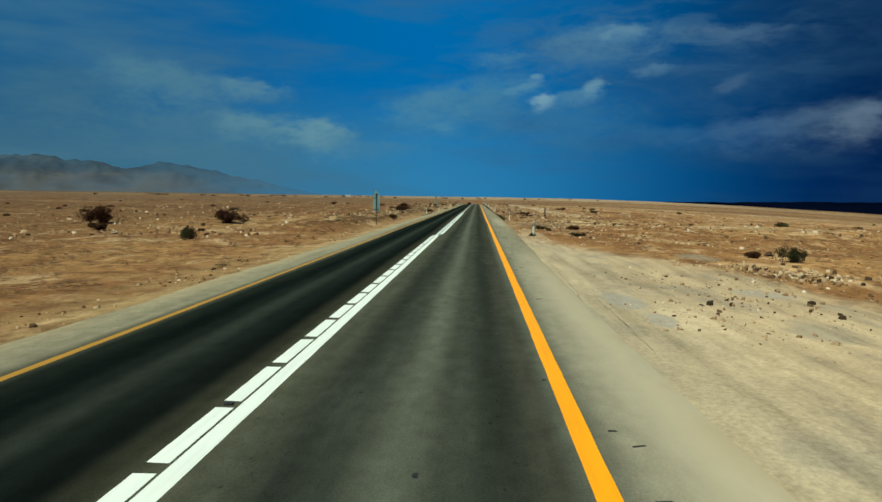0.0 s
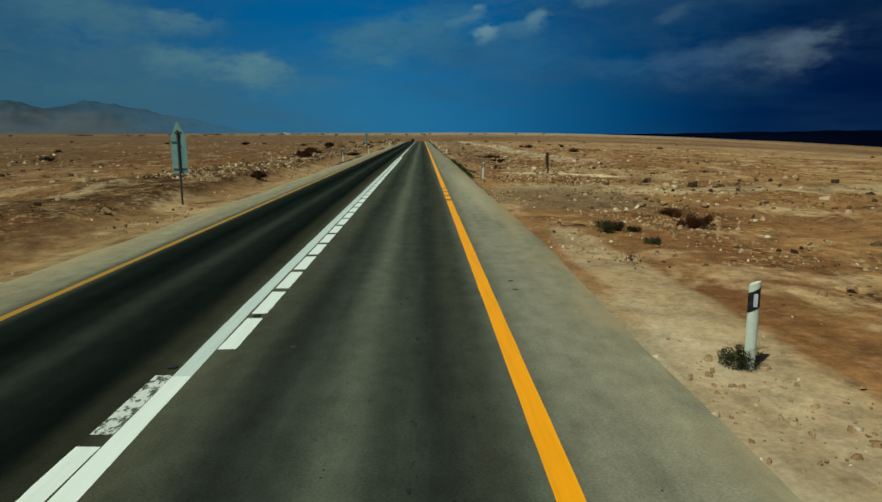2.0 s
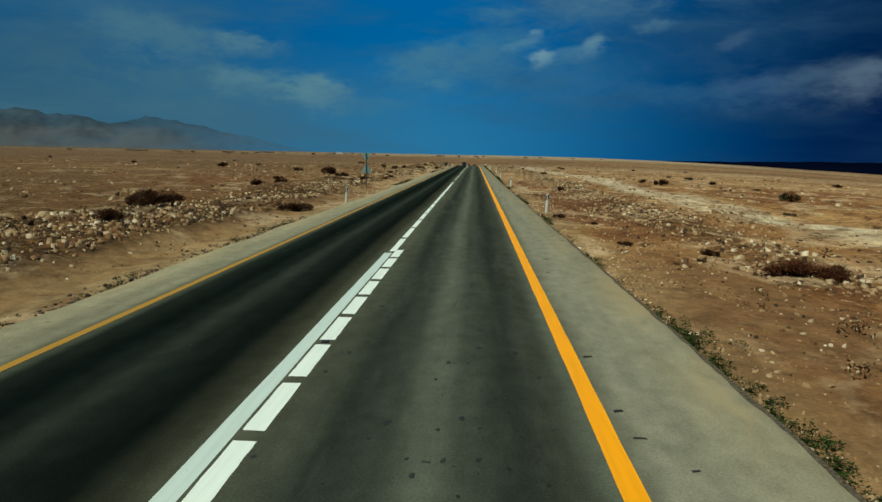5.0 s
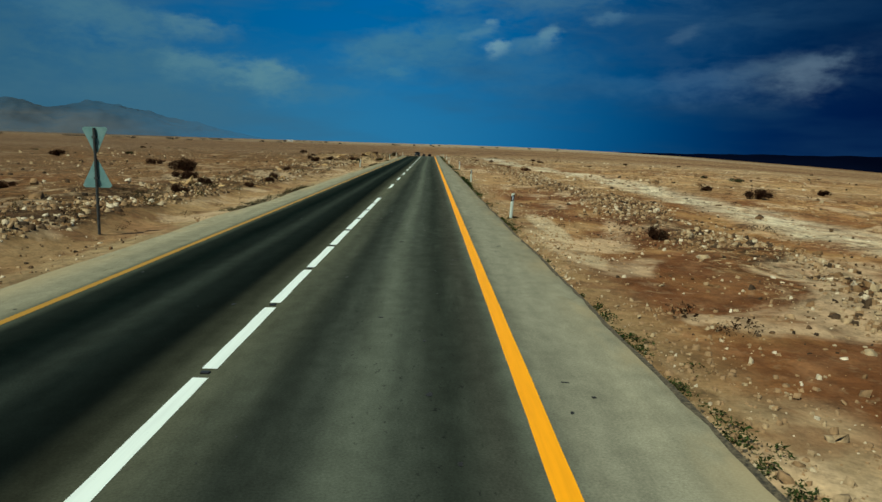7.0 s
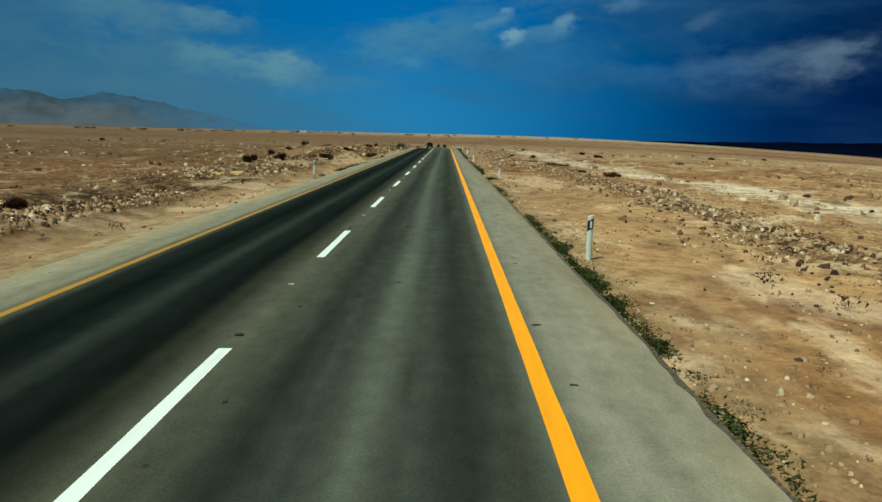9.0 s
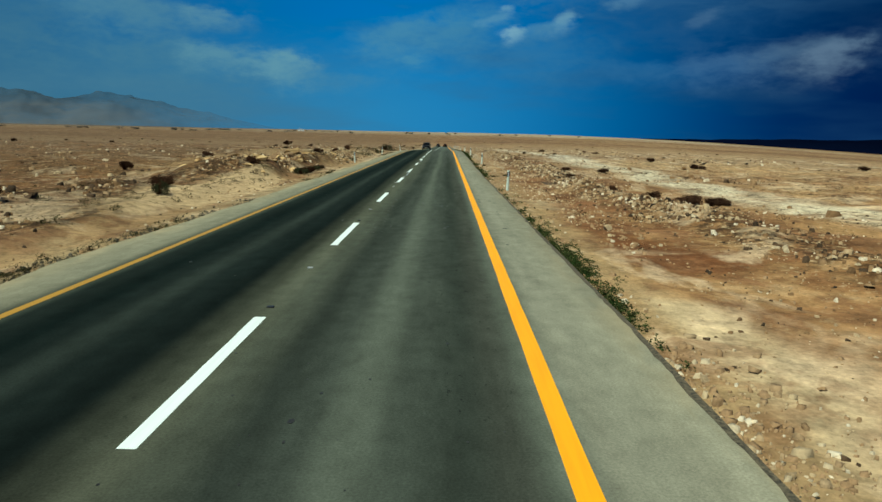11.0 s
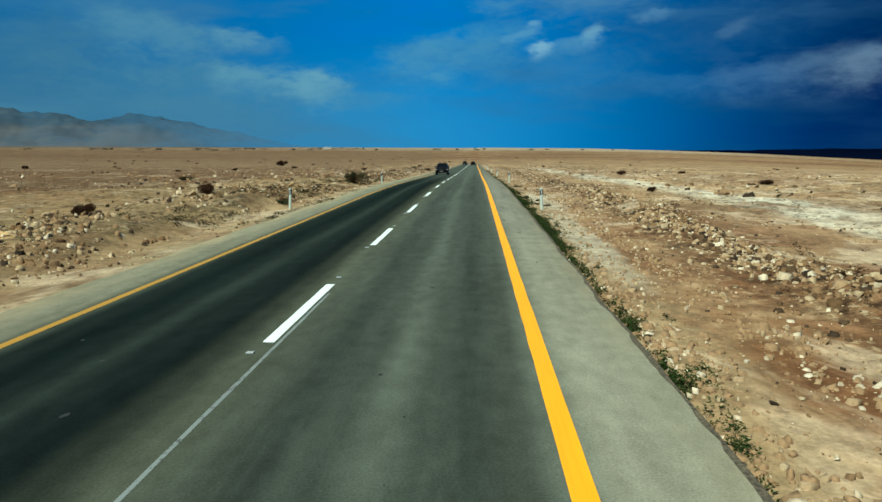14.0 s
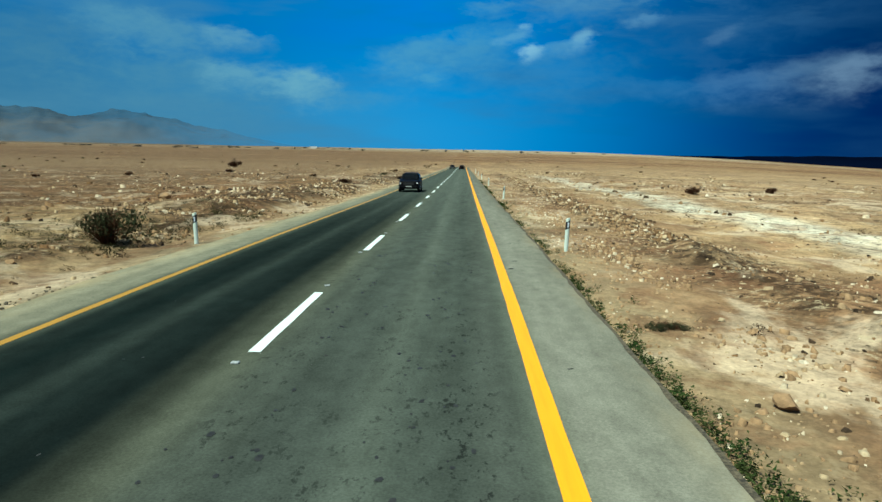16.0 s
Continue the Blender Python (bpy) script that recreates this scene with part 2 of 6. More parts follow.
def asphalt_material():
    m, nt, p = material("worn_asphalt", 0.95, 0.0, 0.0)
    p.inputs["Diffuse Roughness"].default_value = 1.0
    pos = coords(nt)
    sep = nt.nodes.new("ShaderNodeSeparateXYZ")
    nt.links.new(pos, sep.inputs[0])
    drift = noise_node(nt, scaled(nt, pos, 0.4, 0.03, 1.0), 1.0, 3.0, 0.5)
    x = math_node(nt, "ADD", sep.outputs[0], math_node(nt, "MULTIPLY", math_node(nt, "SUBTRACT", drift, 0.5), 0.5))
    f = math_node(nt, "DIVIDE", math_node(nt, "ADD", x, 8.0), 12.0, clamp=True)
    tones = ((-7.6, (0.26, 0.24, 0.165)), (-6.3, (0.22, 0.212, 0.150)), (-5.95, (0.085, 0.086, 0.062)), (-5.6, (0.014, 0.017, 0.014)),
             (-5.0, (0.005, 0.008, 0.007)), (-4.6, (0.011, 0.014, 0.012)), (-4.25, (0.028, 0.032, 0.026)), (-3.85, (0.011, 0.014, 0.012)),
             (-3.3, (0.006, 0.008, 0.007)), (-2.95, (0.030, 0.029, 0.020)), (-2.4, (0.094, 0.088, 0.060)), (-1.95, (0.062, 0.061, 0.044)),
             (-1.45, (0.028, 0.030, 0.024)), (-1.05, (0.042, 0.044, 0.035)), (-0.6, (0.094, 0.095, 0.072)), (-0.2, (0.049, 0.051, 0.040)),
             (0.3, (0.026, 0.028, 0.022)), (0.75, (0.046, 0.044, 0.034)), (1.15, (0.105, 0.106, 0.080)), (1.6, (0.185, 0.183, 0.138)),
             (2.6, (0.215, 0.206, 0.150)), (3.3, (0.225, 0.205, 0.142)))
    col = ramp_node(nt, f, [((q + 8.0) / 12.0, c) for q, c in tones], "EASE")
    col = mix_node(nt, map_node(nt, sep.outputs[1], 170.0, 270.0, 0.0, 0.22), col, mix_node(nt, map_node(nt, sep.outputs[0], 0.8, 1.5), mix_node(nt, map_node(nt, sep.outputs[0], -3.4, -1.8), (0.022, 0.030, 0.028), (0.066, 0.070, 0.055)), (0.21, 0.208, 0.157)))
    col = mix_node(nt, math_node(nt, "MULTIPLY", map_node(nt, sep.outputs[1], 270.0, 310.0, 0.0, 0.45), math_node(nt, "MULTIPLY", map_node(nt, sep.outputs[0], -2.6, -2.0), map_node(nt, sep.outputs[0], 0.7, 1.2, 1.0, 0.0))), col, (0.078, 0.080, 0.066))
    col = mix_node(nt, math_node(nt, "MULTIPLY", map_node(nt, sep.outputs[1], 285.0, 312.0, 0.0, 0.6), map_node(nt, sep.outputs[0], 1.2, 1.5)), col, (0.150, 0.150, 0.126))
    col = mix_node(nt, map_node(nt, sep.outputs[1], 325.0, 400.0, 0.0, 0.6), col, (0.095, 0.098, 0.080))
    streak = noise_node(nt, scaled(nt, pos, 2.2, 0.2, 1.0), 1.0, 4.0, 0.55)
    col = mix_node(nt, 1.0, col, ramp_node(nt, streak, [(0.3, 0.86), (0.7, 1.14)]), "MULTIPLY")
    mottle = noise_node(nt, scaled(nt, pos, 1.0, 0.6, 1.0), 3.2, 6.0, 0.68)
    col = mix_node(nt, 1.0, col, ramp_node(nt, mottle, [(0.3, 0.80), (0.7, 1.20)]), "MULTIPLY")
    blotch = noise_node(nt, scaled(nt, pos, 1.6, 0.22, 1.0), 1.0, 5.0, 0.65)
    col = mix_node(nt, math_node(nt, "MULTIPLY", map_node(nt, blotch, 0.50, 0.80, 0.0, 0.30), map_node(nt, sep.outputs[0], -3.0, -2.2, 0.12, 1.0)), col, (0.10, 0.102, 0.078))
    grain = noise_node(nt, pos, 38.0, 3.0, 0.7)
    col = mix_node(nt, 1.0, col, ramp_node(nt, grain, [(0.28, 0.76), (0.72, 1.24)]), "MULTIPLY")
    # tar spots and oil drips
    spots = noise_node(nt, scaled(nt, pos, 1.0, 0.5, 1.0), 9.0, 4.0, 0.75)
    zone = noise_node(nt, scaled(nt, pos, 0.5, 0.12, 1.0), 0.9, 2.0, 0.5)
    tar = math_node(nt, "MULTIPLY", map_node(nt, math_node(nt, "ADD", spots, map_node(nt, sep.outputs[1], 296.0, 318.0, 0.0, 0.03)), 0.60, 0.67), math_node(nt, "MAXIMUM", map_node(nt, zone, 0.50, 0.64, 0.0, 0.7), math_node(nt, "MULTIPLY", map_node(nt, zone, 0.40, 0.5), math_node(nt, "MULTIPLY", map_node(nt, sep.outputs[0], -0.2, 0.2), map_node(nt, sep.outputs[0], 0.5, 0.85, 1.0, 0.0)))))
    tar = math_node(nt, "MULTIPLY", tar, map_node(nt, sep.outputs[0], 0.75, 1.0, 1.0, 0.0))
    col = mix_node(nt, math_node(nt, "MULTIPLY", tar, 0.8), col, (0.012, 0.012, 0.011))
    # blown sand near the edges
    sand = noise_node(nt, scaled(nt, pos, 1.0, 0.3, 1.0), 0.8, 5.0, 0.65)
    dusty = math_node(nt, "MULTIPLY", map_node(nt, sep.outputs[0], 1.25, 2.6), math_node(nt, "MAXIMUM", map_node(nt, sep.outputs[1], 20.0, 38.0, 1.0, 0.0), math_node(nt, "MULTIPLY", map_node(nt, sep.outputs[1], 55.0, 66.0), map_node(nt, sep.outputs[1], 74.0, 90.0, 0.55, 0.0))))
    col = mix_node(nt, math_node(nt, "MULTIPLY", dusty, map_node(nt, sand, 0.30, 0.52, 0.6, 1.0)), col, (0.39, 0.36, 0.265))
    edge = math_node(nt, "ADD", map_node(nt, sep.outputs[0], 2.0, 3.2), map_node(nt, math_node(nt, "MULTIPLY", sep.outputs[0], -1.0), 6.5, 7.8))
    col = mix_node(nt, math_node(nt, "MULTIPLY", edge, map_node(nt, sand, 0.42, 0.62)), col, (0.32, 0.26, 0.155))
    col = mix_node(nt, 1.0, col, mix_node(nt, map_node(nt, math_node(nt, "ABSOLUTE", math_node(nt, "ADD", sep.outputs[0], 2.4)), 3.3, 3.9), (0.89, 1.0, 1.02), (1.0, 0.99, 0.97)), "MULTIPLY")
    nt.links.new(col, p.inputs["Base Color"])
    bump(nt, p, grain, 0.5, 0.004)
    return m


def ground_material():
    m, nt, p = material("desert_ground", 0.95, 0.0, 0.1)
    p.inputs["Diffuse Roughness"].default_value = 1.0
    pos = coords(nt)
    sep = nt.nodes.new("ShaderNodeSeparateXYZ")
    nt.links.new(pos, sep.inputs[0])
    X, Y, Z = sep.outputs
    big = noise_node(nt, scaled(nt, pos, 1.0, 0.9, 1.0), 0.045, 6.0, 0.62)
    mid = noise_node(nt, scaled(nt, pos, 1.0, 0.8, 1.0), 0.34, 6.0, 0.66)
    fine = noise_node(nt, scaled(nt, pos, 1.0, 0.8, 1.0), 3.0, 6.0, 0.7)
    grit = noise_node(nt, scaled(nt, pos, 1.0, 0.9, 1.0), 15.0, 4.0, 0.7)
    RUSTY, CREAM, ASH = (0.140, 0.060, 0.024), (0.50, 0.36, 0.20), (0.62, 0.57, 0.44)
    col = mix_node(nt, map_node(nt, big, 0.40, 0.62), (0.185, 0.083, 0.030), (0.40, 0.25, 0.112))
    col = mix_node(nt, map_node(nt, mid, 0.50, 0.64, 0.0, 0.85), col, RUSTY)
    col = mix_node(nt, map_node(nt, mid, 0.30, 0.45, 0.8, 0.0), col, CREAM)
    col = mix_node(nt, math_node(nt, "MULTIPLY", map_node(nt, Y, 190.0, 290.0, 0.0, 0.40), math_node(nt, "MAXIMUM", map_node(nt, X, -12.0, 4.0, 0.15, 1.0), map_node(nt, Y, 350.0, 430.0))), col, (0.42, 0.325, 0.20))
    col = mix_node(nt, map_node(nt, Y, 80.0, 130.0, 0.30, 0.0), col, (0.36, 0.25, 0.145))
    wander = math_node(nt, "MULTIPLY", math_node(nt, "SUBTRACT", noise_node(nt, scaled(nt, pos, 0.4, 1.0, 1.0), 0.06, 4.0, 0.55), 0.5), 7.0)
    xw = math_node(nt, "ADD", X, wander)
    roadside = map_node(nt, Y, 410.0, 520.0, 1.0, 0.0)

    def strip(a0, a1, b1, b0, src=None):
        s = xw if src is None else src
        return math_node(nt, "MULTIPLY", map_node(nt, s, a0, a1), map_node(nt, s, b1, b0, 1.0, 0.0))

    def lay_on(col, where, low, high, tone, src=None):
        k = map_node(nt, mid if src is None else src, low[0], high[0], low[1], high[1])
        return mix_node(nt, math_node(nt, "MULTIPLY", math_node(nt, "MULTIPLY", where, roadside), k), col, tone)
    # rusty earth beside the verge on the right, rubble beyond it, then a pale dry wash
    rusty = ramp_node(nt, math_node(nt, "DIVIDE", Y, 400.0, clamp=True), [(0.10, 0.5), (0.30, 0.5), (0.345, 1.15), (0.44, 1.15), (0.475, 0.10), (0.535, 0.12), (0.57, 1.0), (0.64, 1.0), (0.67, 0.85), (0.71, 0.9), (0.745, 0.6), (0.80, 0.45), (1.0, 0.30)])
    col = lay_on(col, math_node(nt, "MULTIPLY", strip(3.3, 4.4, 8.6, 13.0), rusty), (0.36, 0.25), (0.58, 0.95), RUSTY)
    col = lay_on(col, strip(178.0, 192.0, 214.0, 228.0, Y), (0.3, 0.35), (0.7, 0.65), (0.37, 0.265, 0.145))
    col = lay_on(col, math_node(nt, "MULTIPLY", strip(2.2, 2.4, 3.2, 4.4, X), map_node(nt, Y, 60.0, 90.0)), (0.3, 0.75), (0.7, 0.45), (0.29, 0.225, 0.13))
    # the dry wash swings to and fro
    swing = ramp_node(nt, math_node(nt, "DIVIDE", Y, 500.0, clamp=True), [(0.0, 0.70), (0.25, 0.62), (0.35, 0.62), (0.41, 0.76), (0.50, 0.56), (0.64, 0.60), (1.0, 0.70)], "B_SPLINE")
    xs = math_node(nt, "SUBTRACT", math_node(nt, "ADD", X, math_node(nt, "MULTIPLY", wander, 0.45)), math_node(nt, "MULTIPLY", swing, 25.0))
    wash = math_node(nt, "MULTIPLY", strip(-2.8, -0.8, 1.0, 3.4, xs), map_node(nt, Y, 90.0, 130.0))
    col = lay_on(col, wash, (0.42, 0.95), (0.62, 0.45), ASH)
    bank = math_node(nt, "MULTIPLY", strip(-21.0, -15.0, -10.4, -9.2, X), map_node(nt, Y, 45.0, 70.0))
    col = lay_on(col, bank, (0.38, 0.25), (0.58, 0.95), (0.120, 0.072, 0.033))
    col = lay_on(col, math_node(nt, "MULTIPLY", map_node(nt, X, -17.0, -13.0, 1.0, 0.0), map_node(nt, Y, 90.0, 140.0)), (0.40, 0.2), (0.56, 0.9), (0.135, 0.073, 0.030), big)
    wash2 = math_node(nt, "MULTIPLY", strip(4.6, 7.0, 16.0, 21.0), strip(81.0, 84.5, 90.0, 94.0, Y))
    col = lay_on(col, wash2, (0.40, 0.85), (0.60, 0.4), (0.44, 0.35, 0.20))
    # a pale side track leaving the road squarely
    yw = math_node(nt, "ADD", Y, math_node(nt, "MULTIPLY", wander, 0.25))
    track = math_node(nt, "MULTIPLY", strip(67.5, 68.7, 72.8, 74.0, yw), map_node(nt, X, 3.0, 5.0))
    col = mix_node(nt, math_node(nt, "MULTIPLY", track, 0.7), col, (0.40, 0.345, 0.24))
    # dark silt in a hollow beside the octagonal sign
    dx = math_node(nt, "DIVIDE", math_node(nt, "SUBTRACT", X, 6.1), 1.0)
    dy = math_node(nt, "DIVIDE", math_node(nt, "SUBTRACT", Y, 92.0), 2.6)
    silt = math_node(nt, "ADD", math_node(nt, "MULTIPLY", dx, dx), math_node(nt, "MULTIPLY", dy, dy))
    silt = map_node(nt, math_node(nt, "ADD", silt, math_node(nt, "MULTIPLY", math_node(nt, "SUBTRACT", fine, 0.5), 3.0)), 0.5, 1.3, 0.85, 0.0)
    col = mix_node(nt, silt, col, (0.075, 0.060, 0.050))
    # shade in the gaps between the stones of both rubble banks, painted into the soil
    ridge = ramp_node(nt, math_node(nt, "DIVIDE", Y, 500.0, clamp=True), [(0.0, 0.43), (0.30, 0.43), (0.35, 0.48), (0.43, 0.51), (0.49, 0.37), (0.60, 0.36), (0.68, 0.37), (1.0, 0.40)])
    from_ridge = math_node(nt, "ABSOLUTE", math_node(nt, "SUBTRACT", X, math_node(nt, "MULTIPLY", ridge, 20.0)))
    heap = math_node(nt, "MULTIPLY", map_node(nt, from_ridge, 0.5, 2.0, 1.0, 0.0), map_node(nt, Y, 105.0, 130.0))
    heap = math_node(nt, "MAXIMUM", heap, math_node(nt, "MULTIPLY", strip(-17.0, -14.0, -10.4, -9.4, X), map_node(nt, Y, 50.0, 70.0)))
    gap_shade = noise_node(nt, scaled(nt, pos, 1.0, 0.8, 1.0), 2.2, 5.0, 0.7)
    col = lay_on(col, heap, (0.42, 0.0), (0.56, 0.88), (0.040, 0.023, 0.011), gap_shade)
    # gravelled lay-by beside the first stretch
    rim = ramp_node(nt, math_node(nt, "DIVIDE", Y, 60.0, clamp=True), [(0.0, 0.74), (0.30, 0.54), (0.52, 0.33), (0.62, 0.24), (0.77, 0.18), (0.88, 0.10), (1.0, 0.0)])
    from_rim = math_node(nt, "SUBTRACT", math_node(nt, "ADD", X, math_node(nt, "MULTIPLY", math_node(nt, "SUBTRACT", mid, 0.5), 3.0)), math_node(nt, "MULTIPLY", rim, 20.0))
    bay = math_node(nt, "MULTIPLY", map_node(nt, from_rim, -1.6, 0.9, 1.0, 0.0), map_node(nt, X, 2.0, 2.6))
    ashy = noise_node(nt, scaled(nt, pos, 1.0, 0.45, 1.0), 0.55, 5.0, 0.6)
    dust = mix_node(nt, map_node(nt, X, 2.6, 6.5), (0.36, 0.325, 0.235), (0.40, 0.335, 0.225))
    dust = mix_node(nt, map_node(nt, ashy, 0.50, 0.64, 0.0, 0.7), dust, (0.245, 0.23, 0.185))
    dust = mix_node(nt, map_node(nt, ashy, 0.34, 0.44, 0.6, 0.0), dust, (0.50, 0.43, 0.30))
    ruts = noise_node(nt, scaled(nt, pos, 2.2, 0.12, 1.0), 1.0, 4.0, 0.6)
    dust = mix_node(nt, 1.0, dust, ramp_node(nt, ruts, [(0.32, 0.74), (0.5, 1.0), (0.68, 1.16)]), "MULTIPLY")
    col = mix_node(nt, math_node(nt, "MULTIPLY", bay, map_node(nt, mid, 0.30, 0.55, 0.98, 0.90)), col, dust)
    # wheel-packed pale dust in patches along the verge
    near = math_node(nt, "MULTIPLY", strip(3.1, 3.6, 4.1, 4.8, math_node(nt, "ADD", X, math_node(nt, "MULTIPLY", wander, 0.12))), map_node(nt, Y, 100.0, 130.0))
    patches = noise_node(nt, scaled(nt, pos, 0.3, 1.0, 1.0), 0.11, 4.0, 0.6)
    col = lay_on(col, near, (0.50, 0.0), (0.62, 0.65), (0.50, 0.42, 0.28), patches)
    col = lay_on(col, strip(-10.6, -9.2, -7.0, -6.6, X), (0.3, 0.8), (0.7, 0.4), (0.36, 0.265, 0.15))
    col = lay_on(col, strip(-8.6, -8.0, -7.0, -6.6, X), (0.3, 0.7), (0.7, 0.4), (0.40, 0.33, 0.20))
    # the far plain: brown with level streaks, bleached towards its end
    streaks = noise_node(nt, scaled(nt, pos, 0.12, 1.0, 1.0), 0.012, 5.0, 0.6)
    plain = mix_node(nt, map_node(nt, streaks, 0.42, 0.60), (0.125, 0.058, 0.026), (0.28, 0.17, 0.080))
    col = mix_node(nt, map_node(nt, Y, 560.0, 900.0, 0.0, 0.85), col, plain)
    patchy = noise_node(nt, scaled(nt, pos, 1.0, 0.8, 1.0), 0.10, 6.0, 0.68)
    patchy = ramp_node(nt, patchy, [(0.34, 0.50), (0.47, 0.92), (0.60, 1.08), (0.72, 1.35)])
    col = mix_node(nt, map_node(nt, Y, 230.0, 320.0, 0.25, 0.95), col, mix_node(nt, 1.0, col, patchy, "MULTIPLY"))
    col = mix_node(nt, math_node(nt, "MULTIPLY", map_node(nt, math_node(nt, "ADD", Y, math_node(nt, "MULTIPLY", math_node(nt, "SUBTRACT", streaks, 0.5), 2500.0)), 1700.0, 2100.0, 0.0, 0.8), math_node(nt, "MULTIPLY", map_node(nt, X, -900.0, -250.0, 0.25, 1.0), map_node(nt, X, 700.0, 1400.0, 1.0, 0.0))), col, (0.37, 0.30, 0.205))
    # soil of several colours in soft patches
    soil_a = noise_node(nt, scaled(nt, pos, 1.0, 0.6, 1.0), 0.30, 5.0, 0.62, 0.6)
    soil_b = noise_node(nt, scaled(nt, pos, 0.9, 0.7, 1.3), 0.75, 5.0, 0.62, 0.4)
    near_road = math_node(nt, "MULTIPLY", roadside, math_node(nt, "SUBTRACT", 1.0, bay))
    col = mix_node(nt, math_node(nt, "MULTIPLY", near_road, map_node(nt, soil_a, 0.52, 0.62, 0.0, 0.60)), col, (0.58, 0.465, 0.32))
    col = mix_node(nt, math_node(nt, "MULTIPLY", near_road, map_node(nt, soil_b, 0.53, 0.64, 0.0, 0.60)), col, (0.165, 0.085, 0.042))
    col = mix_node(nt, math_node(nt, "MULTIPLY", near_road, map_node(nt, soil_a, 0.36, 0.44, 0.45, 0.0)), col, (0.30, 0.165, 0.085))
    # patches of packed dust, and a spill of dark silt
    for cx, cy, rx, ry, k, tone in ((4.3, 160.0, 0.42, 3.8, 0.75, (0.50, 0.43, 0.30)), (4.2, 152.6, 0.36, 1.0, 0.65, (0.50, 0.43, 0.30)),
                                    (4.5, 273.5, 0.30, 4.5, 0.6, (0.46, 0.40, 0.295)), (3.6, 295.5, 0.55, 8.0, 0.65, (0.46, 0.41, 0.305)), (4.1, 311.0, 0.8, 7.0, 0.65, (0.46, 0.41, 0.305)),
                                    (5.6, 217.0, 1.9, 6.0, 0.7, (0.54, 0.42, 0.28)), (3.6, 16.2, 0.42, 1.3, 0.7, (0.26, 0.265, 0.25)), (3.85, 13.6, 0.3, 0.8, 0.7, (0.26, 0.265, 0.25)), (9.2, 28.4, 0.8, 1.6, 0.6, (0.26, 0.265, 0.25)), (7.9, 19.1, 0.9, 0.9, 0.6, (0.26, 0.265, 0.25)), (5.8, 253.2, 0.40, 0.8, 0.8, (0.065, 0.055, 0.048)), (-10.4, 246.0, 2.0, 9.5, 0.75, (0.62, 0.48, 0.29)), (-18.0, 305.0, 9.0, 45.0, 0.30, (0.58, 0.43, 0.22)), (3.9, 47.0, 0.7, 9.0, 0.6, (0.46, 0.40, 0.30)),
                                    (6.2, 65.5, 3.6, 5.0, 0.75, (0.175, 0.130, 0.085)), (10.0, 85.0, 4.2, 1.5, 0.95, (0.80, 0.73, 0.52)), (5.0, 108.0, 2.0, 9.0, 0.6, (0.185, 0.115, 0.062))):
        dx = math_node(nt, "DIVIDE", math_node(nt, "ADD", math_node(nt, "SUBTRACT", X, cx), math_node(nt, "MULTIPLY", wander, 0.15)), rx)
        dy = math_node(nt, "DIVIDE", math_node(nt, "SUBTRACT", Y, cy), ry)
        d = math_node(nt, "ADD", math_node(nt, "MULTIPLY", dx, dx), math_node(nt, "MULTIPLY", dy, dy))
        d = math_node(nt, "ADD", d, math_node(nt, "MULTIPLY", math_node(nt, "SUBTRACT", mid, 0.5), 2.6))
        col = mix_node(nt, map_node(nt, d, 0.5, 1.5, k, 0.0), col, tone)
    # open earth is smooth; only the rubble and the wild ground are rough
    wild = math_node(nt, "MAXIMUM", math_node(nt, "MAXIMUM", map_node(nt, from_ridge, 1.0, 2.6, 1.0, 0.0), map_node(nt, X, 11.0, 14.0)), map_node(nt, X, -11.0, -9.6, 1.0, 0.0))
    wild = map_node(nt, wild, 0.0, 1.0, 0.22, 1.0)
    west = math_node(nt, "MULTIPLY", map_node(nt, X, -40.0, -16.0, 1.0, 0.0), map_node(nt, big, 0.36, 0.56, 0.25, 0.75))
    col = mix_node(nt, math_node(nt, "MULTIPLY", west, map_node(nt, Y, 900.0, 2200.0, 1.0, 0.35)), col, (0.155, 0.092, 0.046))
    vor = nt.nodes.new("ShaderNodeTexVoronoi")
    vor.inputs["Scale"].default_value = 5.5
    nt.links.new(pos, vor.inputs["Vector"])
    cell = nt.nodes.new("ShaderNodeSeparateColor")
    nt.links.new(vor.outputs["Color"], cell.inputs[0])
    stony = map_node(nt, noise_node(nt, scaled(nt, pos, 1.0, 0.7, 1.0), 0.35, 5.0, 0.7), 0.48, 0.62)
    lump = math_node(nt, "MULTIPLY", map_node(nt, vor.outputs["Distance"], 0.20, 0.42, 1.0, 0.0), map_node(nt, cell.outputs[0], 0.45, 0.6))
    stony = math_node(nt, "MULTIPLY", math_node(nt, "MULTIPLY", stony, wild), math_node(nt, "SUBTRACT", 1.0, math_node(nt, "MULTIPLY", bay, 0.9)))
    pebble = mix_node(nt, cell.outputs[1], (0.075, 0.045, 0.022), (0.50, 0.40, 0.25))
    col = mix_node(nt, math_node(nt, "MULTIPLY", math_node(nt, "MULTIPLY", lump, stony), 0.85), col, pebble)
    blots = noise_node(nt, scaled(nt, pos, 1.0, 0.8, 1.0), 1.0, 6.0, 0.72)
    plainness = math_node(nt, "MAXIMUM", math_node(nt, "MULTIPLY", bay, 0.88), map_node(nt, wild, 0.22, 1.0, 0.55, 0.0))
    bl = mix_node(nt, plainness, ramp_node(nt, blots, [(0.32, 0.40), (0.48, 1.0), (0.72, 1.45)]), (1.0, 1.0, 1.0))
    col = mix_node(nt, 1.0, col, bl, "MULTIPLY")
